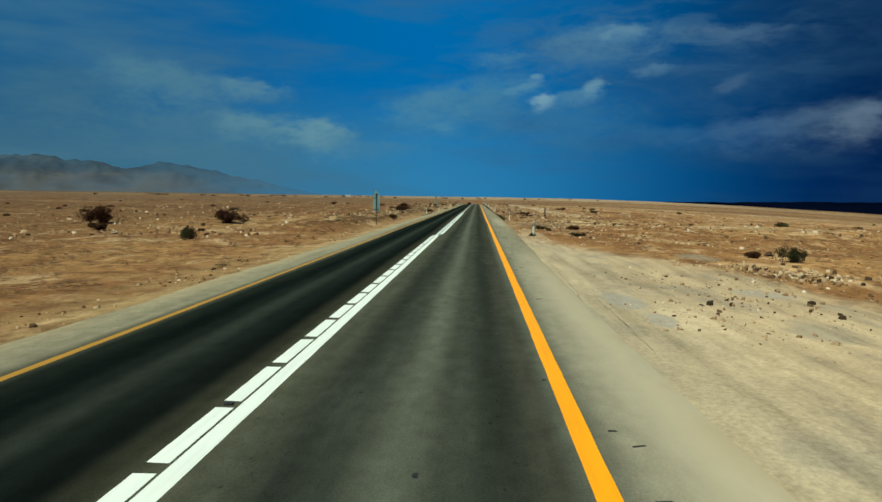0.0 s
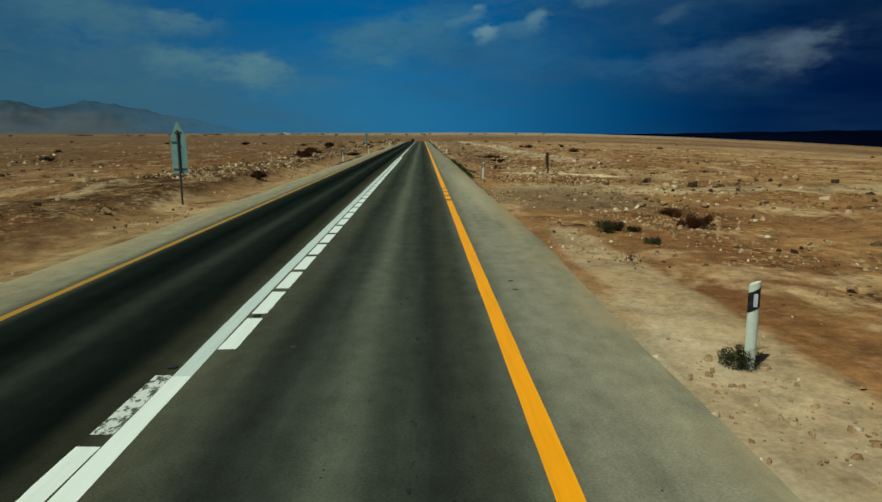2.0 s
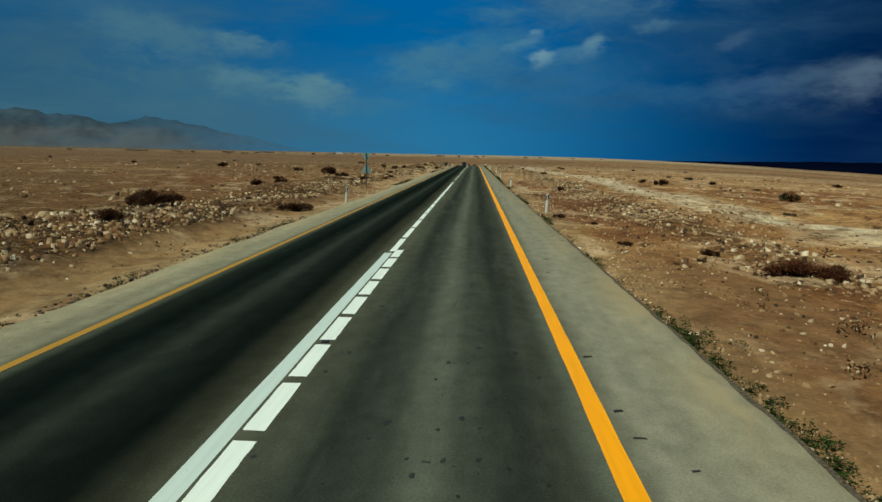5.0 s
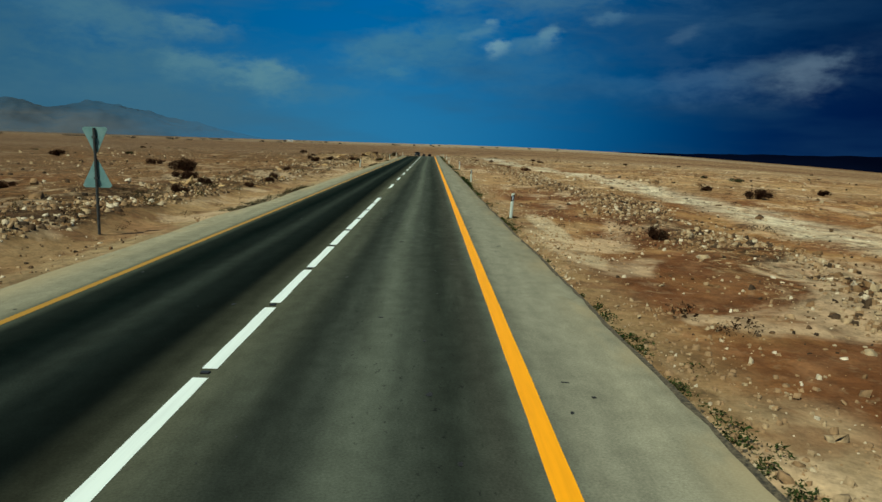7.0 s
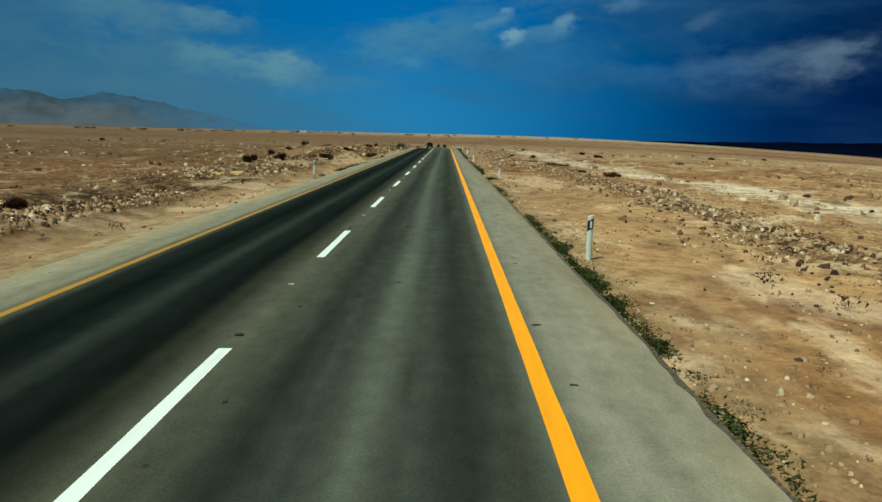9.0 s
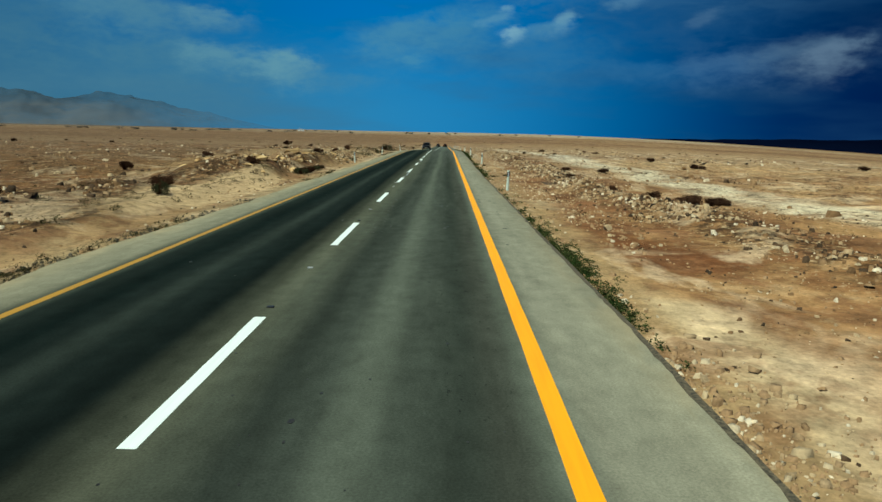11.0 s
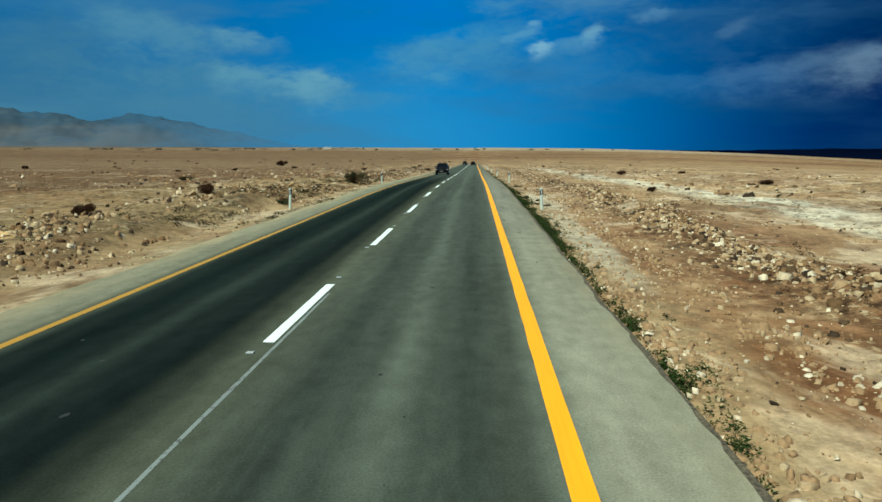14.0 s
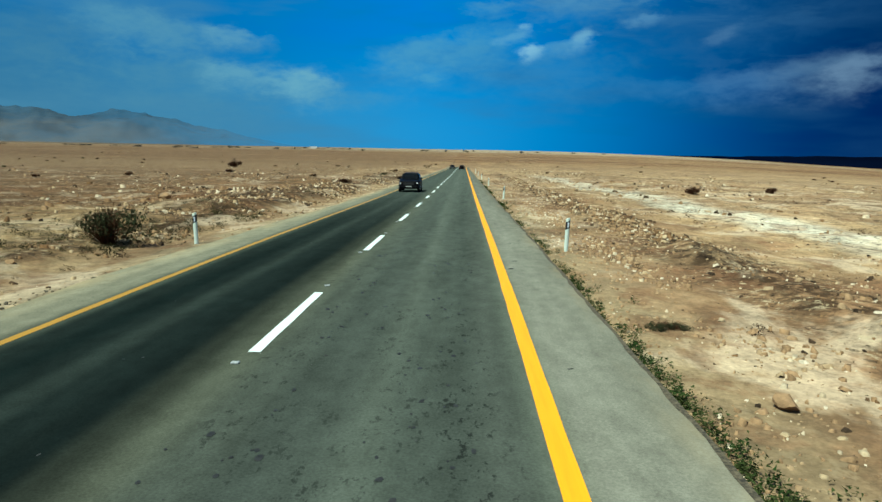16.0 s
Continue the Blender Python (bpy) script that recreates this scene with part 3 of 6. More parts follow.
    col = mix_node(nt, 1.0, col, mix_node(nt, math_node(nt, "MULTIPLY", bay, 0.75), ramp_node(nt, fine, [(0.25, 0.5), (0.5, 1.0), (0.75, 1.35)]), (1.0, 1.0, 1.0)), "MULTIPLY")
    col = mix_node(nt, 1.0, col, ramp_node(nt, grit, [(0.3, 0.76), (0.7, 1.20)]), "MULTIPLY")
    # dark scraps and pale chips too small to lie as stones of their own
    crowd = noise_node(nt, scaled(nt, pos, 1.0, 0.8, 1.0), 0.7, 4.0, 0.65)
    scraps = noise_node(nt, scaled(nt, pos, 1.0, 0.85, 1.0), 4.6, 4.0, 0.68)
    calm = math_node(nt, "MULTIPLY", wild, math_node(nt, "SUBTRACT", 1.0, math_node(nt, "MULTIPLY", bay, 0.9)))
    dark = math_node(nt, "MULTIPLY", math_node(nt, "MULTIPLY", map_node(nt, scraps, 0.555, 0.61), map_node(nt, crowd, 0.42, 0.56)), calm)
    col = mix_node(nt, math_node(nt, "MULTIPLY", dark, 0.85), col, (0.034, 0.021, 0.011))
    light = math_node(nt, "MULTIPLY", math_node(nt, "MULTIPLY", map_node(nt, scraps, 0.37, 0.44, 1.0, 0.0), map_node(nt, crowd, 0.42, 0.56)), calm)
    col = mix_node(nt, math_node(nt, "MULTIPLY", light, 0.7), col, (0.54, 0.44, 0.28))
    col = mix_node(nt, 1.0, col, mix_node(nt, bay, ramp_node(nt, math_node(nt, "DIVIDE", Y, 400.0, clamp=True), [(0.12, (0.86, 0.775, 0.62)), (0.33, (0.78, 0.72, 0.63)), (0.50, (0.92, 0.86, 0.78)), (0.56, (0.92, 0.86, 0.77)), (0.59, (0.82, 0.76, 0.67)), (0.69, (0.82, 0.77, 0.69)), (0.74, (0.85, 0.84, 0.82))]), (1.0, 0.96, 0.89)), "MULTIPLY")
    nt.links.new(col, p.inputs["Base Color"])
    h = math_node(nt, "ADD", math_node(nt, "MULTIPLY", fine, 0.7), math_node(nt, "MULTIPLY", grit, 0.3))
    h = math_node(nt, "ADD", h, math_node(nt, "MULTIPLY", math_node(nt, "MULTIPLY", lump, stony), 0.5))
    h = math_node(nt, "MULTIPLY", h, math_node(nt, "MULTIPLY", map_node(nt, bay, 0.0, 1.0, 1.0, 0.3), map_node(nt, wild, 0.22, 1.0, 0.6, 1.0)))
    bump(nt, p, h, 1.0, 0.07)
    return m


def paint_material(name, colour, worn, wear_from=0.66):
    m, nt, p = material(name, 0.6, 0.0, 0.35)
    pos = coords(nt)
    chips = noise_node(nt, scaled(nt, pos, 1.0, 0.5, 1.0), 9.0, 6.0, 0.75)
    streak = noise_node(nt, scaled(nt, pos, 14.0, 0.6, 1.0), 1.0, 4.0, 0.6)
    col = mix_node(nt, map_node(nt, streak, 0.35, 0.75, 0.0, 0.35), colour, tuple(0.7 * c for c in colour))
    col = mix_node(nt, map_node(nt, chips, wear_from, wear_from + 0.06, 0.0, worn), col, (0.07, 0.07, 0.06))
    nt.links.new(col, p.inputs["Base Color"])
    bump(nt, p, chips, 0.3, 0.003)
    return m


ASPHALT, GROUND = asphalt_material(), ground_material()
DULL_YELLOW = paint_material("dusty_yellow_road_paint", (0.40, 0.215, 0.022), 0.9)
WHITE_PAINT = paint_material("white_road_paint", (0.78, 0.86, 0.80), 0.6)
GREY_PAINT = paint_material("greyed_white_road_paint", (0.56, 0.66, 0.62), 0.8)
SCUFFED_PAINT = paint_material("scuffed_white_road_paint", (0.62, 0.68, 0.62), 1.0, 0.50)
OLD_PAINT = paint_material("faded_road_paint", (0.20, 0.22, 0.20), 1.0, 0.54)
YELLOW_PAINT = paint_material("yellow_road_paint", (0.95, 0.385, 0.001), 0.3)
TAR = speckled("tar_joint", (0.014, 0.014, 0.013), (0.03, 0.03, 0.028), 6.0, 0.7)
LIMESTONE = stone_material("pale_limestone", False)
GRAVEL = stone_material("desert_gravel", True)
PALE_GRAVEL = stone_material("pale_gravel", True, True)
OCHRE = speckled("ochre_sandstone", (0.62, 0.43, 0.20), (0.36, 0.215, 0.088), 2.2, 0.95, relief=0.05, by="object", spread=0.2)
CRUMB = speckled("broken_asphalt_crumbs", (0.024, 0.021, 0.016), (0.13, 0.105, 0.065), 22.0, 0.95, by="island", spread=0.6)
POST_WHITE = speckled("delineator_plastic", (0.62, 0.72, 0.62), (0.74, 0.80, 0.70), 14.0, 0.5, spec=0.4)
POST_BLACK = speckled("black_band", (0.012, 0.012, 0.014), (0.03, 0.03, 0.03), 18.0, 0.5)
REFLECTOR = speckled("reflector_lens", (0.55, 0.62, 0.72), (0.72, 0.78, 0.84), 60.0, 0.15, spec=0.7)
STUD_GREY = speckled("road_stud_plastic", (0.28, 0.29, 0.28), (0.45, 0.46, 0.44), 40.0, 0.4)
SIGN_BACK = speckled("galvanised_sheet", (0.17, 0.33, 0.32), (0.26, 0.42, 0.40), 4.0, 0.55, 0.25, 0.5)
STEEL = speckled("dull_steel", (0.05, 0.055, 0.055), (0.10, 0.105, 0.10), 20.0, 0.6, 0.4)
RUST = speckled("rusted_sheet", (0.026, 0.014, 0.010), (0.050, 0.024, 0.014), 9.0, 0.9)
DRY_TWIG = speckled("dry_twigs", (0.095, 0.045, 0.024), (0.045, 0.024, 0.014), 8.0, 1.0, spec=0.0, by="object", spread=0.35)
DRY_LEAF = speckled("dry_foliage", (0.075, 0.036, 0.020), (0.028, 0.017, 0.011), 6.0, 1.0, spec=0.0, by="object", spread=0.35)
RUSSET_LEAF = speckled("russet_leaf", (0.115, 0.040, 0.018), (0.055, 0.022, 0.012), 1.2, 1.0, spec=0.0, by="island", spread=0.4)
DEAD_TUFT = speckled("dead_tufts", (0.070, 0.040, 0.022), (0.030, 0.020, 0.012), 1.5, 1.0, spec=0.0, by="island", spread=0.4)
GREEN_LEAF = speckled("grey_green_foliage", (0.060, 0.066, 0.030), (0.028, 0.032, 0.016), 6.0, 1.0, spec=0.0, by="object", spread=0.3)
OLIVE_TUFT = speckled("olive_tufts", (0.055, 0.052, 0.020), (0.022, 0.020, 0.010), 1.2, 1.0, spec=0.0, by="island", spread=0.4)
WEED = speckled("verge_weeds", (0.022, 0.042, 0.011), (0.050, 0.058, 0.020), 3.0, 1.0, spec=0.0, by="island", spread=0.4)
CAR_PAINT = speckled("black_car_paint", (0.004, 0.004, 0.005), (0.005, 0.005, 0.006), 2.0, 0.45, 0.0, 0.06)
CAR_GLASS = speckled("dark_car_glass", (0.010, 0.012, 0.014), (0.012, 0.013, 0.014), 2.0, 0.2, 0.0, 0.25)
RUBBER = speckled("tyre_rubber", (0.010, 0.010, 0.010), (0.02, 0.02, 0.02), 30.0, 0.85)
ALLOY = speckled("alloy_rim", (0.30, 0.30, 0.31), (0.42, 0.42, 0.43), 20.0, 0.35, 0.8, 0.5)
LAMP_GLASS = speckled("headlamp_glass", (0.75, 0.78, 0.80), (0.88, 0.90, 0.92), 10.0, 0.12, 0.0, 0.7)
TAIL_RED = speckled("tail_lamp", (0.25, 0.01, 0.008), (0.35, 0.02, 0.012), 20.0, 0.25)
PLATE = speckled("plate", (0.30, 0.30, 0.27), (0.36, 0.36, 0.33), 10.0, 0.5)
WHITEWASH = speckled("whitewashed_wall", (0.74, 0.74, 0.70), (0.80, 0.80, 0.77), 0.4, 0.9)
FAR_TREES = speckled("far_scrub", (0.022, 0.028, 0.026), (0.04, 0.042, 0.035), 0.05, 1.0)
WIRE = speckled("dark_wire", (0.03, 0.022, 0.016), (0.05, 0.03, 0.02), 30.0, 0.7)


def mountain_material(name, a, b, scale, veiled):
    """Distant rock. Veiled: haze painted as blue-grey tint and as sky showing through, more in thicker air."""
    m, nt, p = material(name, 1.0, 0.0, 0.0)
    pos = coords(nt)
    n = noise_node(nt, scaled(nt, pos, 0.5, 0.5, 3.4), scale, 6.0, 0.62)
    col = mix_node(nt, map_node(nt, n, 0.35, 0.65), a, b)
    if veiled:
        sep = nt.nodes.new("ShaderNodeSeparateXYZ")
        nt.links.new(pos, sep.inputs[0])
        # brown haze low on the slopes, painted into their colour
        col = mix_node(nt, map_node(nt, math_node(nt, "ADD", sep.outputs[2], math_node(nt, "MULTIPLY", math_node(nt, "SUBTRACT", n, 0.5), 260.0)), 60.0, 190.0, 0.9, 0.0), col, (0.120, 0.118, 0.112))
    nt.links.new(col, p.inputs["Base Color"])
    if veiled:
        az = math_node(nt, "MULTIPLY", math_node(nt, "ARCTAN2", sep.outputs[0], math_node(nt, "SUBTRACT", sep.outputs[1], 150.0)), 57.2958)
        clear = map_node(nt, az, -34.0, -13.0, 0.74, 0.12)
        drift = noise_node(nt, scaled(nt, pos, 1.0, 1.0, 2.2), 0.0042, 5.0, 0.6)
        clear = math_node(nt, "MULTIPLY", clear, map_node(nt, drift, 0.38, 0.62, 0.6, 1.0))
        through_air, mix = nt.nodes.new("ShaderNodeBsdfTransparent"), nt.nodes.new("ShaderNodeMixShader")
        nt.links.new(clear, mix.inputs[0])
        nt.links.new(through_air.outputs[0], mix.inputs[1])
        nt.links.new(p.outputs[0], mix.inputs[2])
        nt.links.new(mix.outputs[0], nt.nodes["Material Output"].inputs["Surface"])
    return m


RANGE = mountain_material("painted_haze_mountain", (0.026, 0.052, 0.082), (0.070, 0.094, 0.116), 0.0032, True)
# the far shore's storm shade is painted as a near-black navy base colour
SHADE_RANGE = mountain_material("painted_shade_shore", (0.0006, 0.0016, 0.007), (0.0012, 0.003, 0.011), 0.002, False)


# ---- helpers for meshes ----
def part(name, bm, mat, parent=None, label="", smooth=False):
    me = bpy.data.meshes.new(name)
    bm.to_mesh(me)
    bm.free()
    if smooth:
        me.polygons.foreach_set("use_smooth", [True] * len(me.polygons))
    me.materials.append(mat)
    ob = new(name, me)
    ob.parent = parent
    return tagged(ob, label)


def mesh_from(name, verts, faces, mat, smooth=False):
    me = bpy.data.meshes.new(name)
    me.from_pydata([tuple(v) for v in verts], [], [tuple(f) for f in faces])
    me.validate()
    if smooth:
        me.polygons.foreach_set("use_smooth", [True] * len(me.polygons))
    me.materials.append(mat)
    return me


def grid_mesh(name, P, mat, smooth=True):
    """A sheet from an array of points, rows by columns."""
    r, c, _ = P.shape
    i = np.arange(r * c).reshape(r, c)
    f = np.stack([i[:-1, :-1], i[:-1, 1:], i[1:, 1:], i[1:, :-1]], -1).reshape(-1, 4)
    me = bpy.data.meshes.new(name)
    me.vertices.add(r * c)
    me.vertices.foreach_set("co", P.astype(np.float32).ravel())
    me.loops.add(f.size)
    me.loops.foreach_set("vertex_index", f.astype(np.int32).ravel())
    me.polygons.add(len(f))
    me.polygons.foreach_set("loop_start", np.arange(0, f.size, 4, dtype=np.int32))
    me.update(calc_edges=True)
    if smooth:
        me.polygons.foreach_set("use_smooth", np.ones(len(f), bool))
    me.materials.append(mat)
    return me


def box(bm, x0, x1, y0, y1, z0, z1, bevel=0.0):
    m = Matrix.LocRotScale(((x0 + x1) / 2, (y0 + y1) / 2, (z0 + z1) / 2), None, (x1 - x0, y1 - y0, z1 - z0))
    vs = bmesh.ops.create_cube(bm, size=1.0, matrix=m)["verts"]
    if bevel:
        es = list({e for v in vs for e in v.link_edges})
        bmesh.ops.bevel(bm, geom=es, offset=bevel, segments=2, affect="EDGES", profile=0.6)


def tube(bm, r0, r1, z0, z1, sides=12, m=None):
    mat = (m or Matrix()) @ Matrix.Translation((0, 0, (z0 + z1) / 2))
    bmesh.ops.create_cone(bm, cap_ends=True, segments=sides, radius1=r0, radius2=r1, depth=z1 - z0, matrix=mat)


def plate(bm, outline, y0, y1):
    """A flat plate upright in x and z, from y0 to y1."""
    a = [bm.verts.new((x, y0, z)) for x, z in outline]
    b = [bm.verts.new((x, y1, z)) for x, z in outline]
    n = len(outline)
    bm.faces.new(a)
    bm.faces.new(b[::-1])
    for i in range(n):
        bm.faces.new((a[i], b[i], b[(i + 1) % n], a[(i + 1) % n]))
    bmesh.ops.recalc_face_normals(bm, faces=bm.faces)


def empty(name, place, turn=0.0, **tags):
    ob = new(name)
    ob.empty_display_size = 0.2
    ob.matrix_basis = pose(*place, 0, 0, turn)
    return tagged(ob, **tags)


# ---- the lie of the land ----
def lattice(ix, iy, seed):
    h = (ix.astype(np.int64) * 374761393 + iy.astype(np.int64) * 668265263 + seed * 974634777) & 0xFFFFFFFF
    h = ((h ^ (h >> 13)) * 1274126177) & 0xFFFFFFFF
    return ((h ^ (h >> 16)) & 0xFFFF) / 65535.0


def value_noise(x, y, seed):
    ix, iy = np.floor(x), np.floor(y)
    fx, fy = x - ix, y - iy
    fx, fy = fx * fx * (3 - 2 * fx), fy * fy * (3 - 2 * fy)
    a, b = lattice(ix, iy, seed), lattice(ix + 1, iy, seed)
    c, d = lattice(ix, iy + 1, seed), lattice(ix + 1, iy + 1, seed)
    return (a * (1 - fx) + b * fx) * (1 - fy) + (c * (1 - fx) + d * fx) * fy - 0.5


def fbm(x, y, scale, seed, octaves=4):
    out, amp = 0.0, 1.0
    for o in range(octaves):
        out = out + amp * value_noise(x * scale * 2**o, y * scale * 2**o, seed + o)
        amp *= 0.5
    return out


LONG_Y = np.arange(-600.0, 5200.0, 2.0)
LONG_Z = np.interp(LONG_Y, (-600, 324, 366, 450, 615, 760, 1200, 2000, 4000, 5200), (0, 0, -0.85, -2.1, -4.5, -5.4, -3.2, 2.0, 12.0, 16.0))
LONG_Z = np.convolve(np.pad(LONG_Z, 7, mode="edge"), np.ones(15) / 15.0, mode="valid")


def road_z(y):
    return np.interp(y, LONG_Y, LONG_Z)


def right_edge(y):
    base = np.interp(y, (-100, 25, 45, 52, 110, 150, 165, 215, 240, 255, 275, 300, 320, 700), (2.6, 2.62, 2.8, 3.0, 2.98, 2.78, 2.68, 2.68, 2.56, 2.46, 2.48, 2.55, 2.55, 2.5))
    return base + 0.055 * fbm(np.asarray(y, float), 0.0 * np.asarray(y, float), 0.35, 5, 4)


def left_edge(y):
    return -7.35 + 0.25 * fbm(np.asarray(y, float), 0.0 * np.asarray(y, float), 0.2, 9, 4)


def step(v, a, b):
    t = np.clip((v - a) / (b - a), 0, 1)
    return t * t * (3 - 2 * t)


def ridge_x(y):
    """The line of the rubble ridge on the right of the road."""
    return np.interp(y, (90, 150, 175, 215, 245, 300, 340, 450), (8.6, 8.6, 9.6, 10.2, 7.4, 7.2, 7.4, 8.0))


def land(x, y):
    x, y = np.asarray(x, float), np.asarray(y, float)
    off = np.where(x > 0, x - right_edge(y), left_edge(y) - x)          # metres beyond the asphalt
    o = np.clip(off, 0, None)
    xr = np.clip(x - 3, 0, None)
    drop = np.where(x > 0, 0.02 + 0.095 * step(y, 58, 95), 0.07)
    z = road_z(y) - np.minimum(drop, 0.055) - np.maximum(drop - 0.055, 0) * (1 - step(o, 0.0, 0.5))
    z = z - 0.075 * xr**2 / (np.sqrt(xr**2 + (y - 150) ** 2) + 60) - 0.018 * np.clip(xr, 0, 9)
    z = z + 0.011 * np.clip(-x - 9, 0, None) - 0.10 * step(-x, 7.4, 9.0)
    rough = step(o, 0.2, 9.0)
    z = z + 0.05 * step(o, 0.0, 1.2) * fbm(x, y, 0.9, 21, 3)
    z = z + rough * (0.42 * fbm(x, y, 0.11, 31, 5) + 0.17 * fbm(x, y, 0.55, 41, 4))
    # low banks of bulldozed rubble along both sides
    mid_x = ridge_x(y)
    z = z + (0.2 + 0.22 * step(y, 220, 260)) * np.exp(-((x - mid_x) / (1.6 - 0.7 * step(y, 220, 260))) ** 2) * step(y, 95, 150) * np.clip(0.6 + 1.4 * fbm(x, y, 0.35, 63, 4), 0, 1.5)
    z = z + 0.62 * step(-x, 8.8, 11.0) * step(x, -19.0, -14.0) * step(y, 40, 70) * np.clip(0.55 + fbm(x, y, 0.16, 51, 4), 0, 1.2)
    # the heap under the octagonal sign
    z = z + 0.30 * np.exp(-((x - 8.3) / 2.2) ** 2 - ((y - 78.6) / 2.6) ** 2) * np.clip(1 + 0.8 * fbm(x, y, 0.8, 69, 3), 0.3, 1.6)
    # the cut face of the ochre outcrop
    lip = 9.4 + 0.9 * fbm(y, 0 * y, 0.22, 65, 3)
    z = z + 0.45 * step(y, 251, 257) * (1 - step(y, 275, 287)) * step(-x, lip, lip + 1.3) * step(x, -22, -12) * np.clip(1 + 0.9 * fbm(x, y, 0.5, 67, 4), 0.3, 1.6)
    far = np.sqrt(x**2 + (y - 150) ** 2)
    z = z + 2.2 * step(far, 260, 1200) * fbm(x, y, 0.006, 71, 4) + 5.0 * step(far, 1200, 3000) * fbm(x, y, 0.0016, 81, 3)
    return np.where(off < 0.0, road_z(y) - drop - 0.22 * step(-off, 0.02, 0.35), z)


def ground_at(x, y):
    return float(land(np.array([x]), np.array([y]))[0])


def spaced(*runs):
    out = []
    for a, b, s in runs:
        out += list(np.arange(a, b - 1e-6, s))
    return out


def outward(start, end, first, growth):
    out, s = [start], first
    while out[-1] < end:
        out.append(out[-1] + s)
        s *= growth
    return out


gx = [-v for v in outward(40.0, 4700.0, 1.2, 1.12)][::-1] + spaced((-39.2, -18, 0.8), (-18, -8.4, 0.3), (-8.4, -6.6, 0.12), (-6.6, 1.8, 1.4), (2.1, 3.4, 0.08),
     (3.4, 14.0, 0.28), (14.0, 40.0, 0.7)) + outward(40.0, 4700.0, 1.2, 1.12)
gy = [-v for v in outward(12.0, 500.0, 2.0, 1.3)][::-1] + spaced((-11.5, 130, 0.5), (130, 400, 0.5)) + outward(400.0, 4900.0, 0.8, 1.07)
GX, GY = np.meshgrid(np.array(gx), np.array(gy))
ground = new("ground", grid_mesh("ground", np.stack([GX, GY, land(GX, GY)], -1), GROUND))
tagged(ground, "dry tan and rust desert plain of sand and gravel", "ground", kind="structure")


# ---- the road ----
def ribbon(name, ys, x0, x1, lift, mat, columns=2, skirt=0.0):
    x0, x1 = np.broadcast_to(x0, ys.shape), np.broadcast_to(x1, ys.shape)
    cols = []
    for k in range(columns):
        f = k / (columns - 1)
        cols.append(np.stack([x0 * (1 - f) + x1 * f, ys, road_z(ys) + lift], -1))
    if skirt:
        a, b = cols[0].copy(), cols[-1].copy()
        a[:, 2] -= skirt
        b[:, 2] -= skirt
        a[:, 0] -= 0.05
        b[:, 0] += 0.05
        cols = [a, *cols, b]
    return new(name, grid_mesh(name, np.stack(cols, 1), mat, smooth=False))


ry = np.concatenate([np.arange(-120, -10, 4.0), np.arange(-10, 400, 0.4), np.arange(400, 660, 4.0)])
road = ribbon("road", ry, left_edge(ry), right_edge(ry), 0.0, ASPHALT, 14, 0.2)
tagged(road, "worn two-lane asphalt road with darkened wheel tracks", "road", kind="structure")

R_LINE, SOLID, L_LINE = 1.18, -2.50, -5.95


def ragged(ys, x, amp, seed):
    return x + amp * fbm(ys, 0 * ys, 1.3, seed, 3)


# cracks where the asphalt gives way to the lay-by
for y0, y1, x0, x1, w, seed in ((13.2, 27.0, 2.52, 2.90, 0.007, 181), (9.8, 17.0, 2.85, 3.02, 0.006, 187)):
    by = np.arange(y0, y1, 0.15)
    bx = x0 + (x1 - x0) * (by - y0) / (y1 - y0) + 0.10 * fbm(by, 0 * by, 0.8, seed, 4)
    half = w * np.clip(0.5 + 0.9 * fbm(by, 0 * by, 1.7, seed + 2, 3), 0.12, 1.0) * np.clip(np.minimum(by - y0, y1 - by) / 1.2, 0.05, 1)
    split = ribbon("crack", by, bx - half, bx + half, 0.004, CRUMB)
    split.parent = road
    tagged(split, "thin dark crack in dusty asphalt")
# crumbled asphalt rim and the shade of its drop, painted as one dark strip
ey = np.arange(66.0, 420.0, 0.2)
broken = ribbon("broken_edge", ey, right_edge(ey) - 0.035 + 0.05 * fbm(ey, 0 * ey, 2.2, 171, 3), right_edge(ey) + 0.035, 0.003, CRUMB)
broken.parent = road
tagged(broken, "crumbling outer rim of the asphalt with its drop's shade painted dark")


def edge_line(x, width, seed, spans, label, paint):
    for a, b in spans:
        ys = np.arange(a, b + 0.01, 0.4)
        line = ribbon("edge_line", ys, ragged(ys, x - width / 2, 0.008, seed), ragged(ys, x + width / 2, 0.008, seed + 7), 0.004, paint)
        line.parent = road
        tagged(line, label)


edge_line(R_LINE, 0.21, 101, ((-100, 64.0), (64.5, 66.2), (66.45, 68.2), (68.35, 70.2), (70.3, 640)), "bright yellow edge line", YELLOW_PAINT)
edge_line(L_LINE, 0.15, 131, ((-100, 640),), "dusty yellow edge line", DULL_YELLOW)
for y0, y1, paint, label in ((-100, 44.4, WHITE_PAINT, "solid white centre line"), (44.4, 116.4, GREY_PAINT, "solid greyed centre line")):
    sy = np.arange(y0, y1 + 0.01, 0.4)
    sx = SOLID + 0.08 * step(-sy, -48, -40)
    solid = ribbon("centre_line", sy, ragged(sy, sx - 0.105, 0.006, 151), ragged(sy, sx + 0.105, 0.006, 157), 0.004, paint)
    solid.parent = road
    tagged(solid, label)


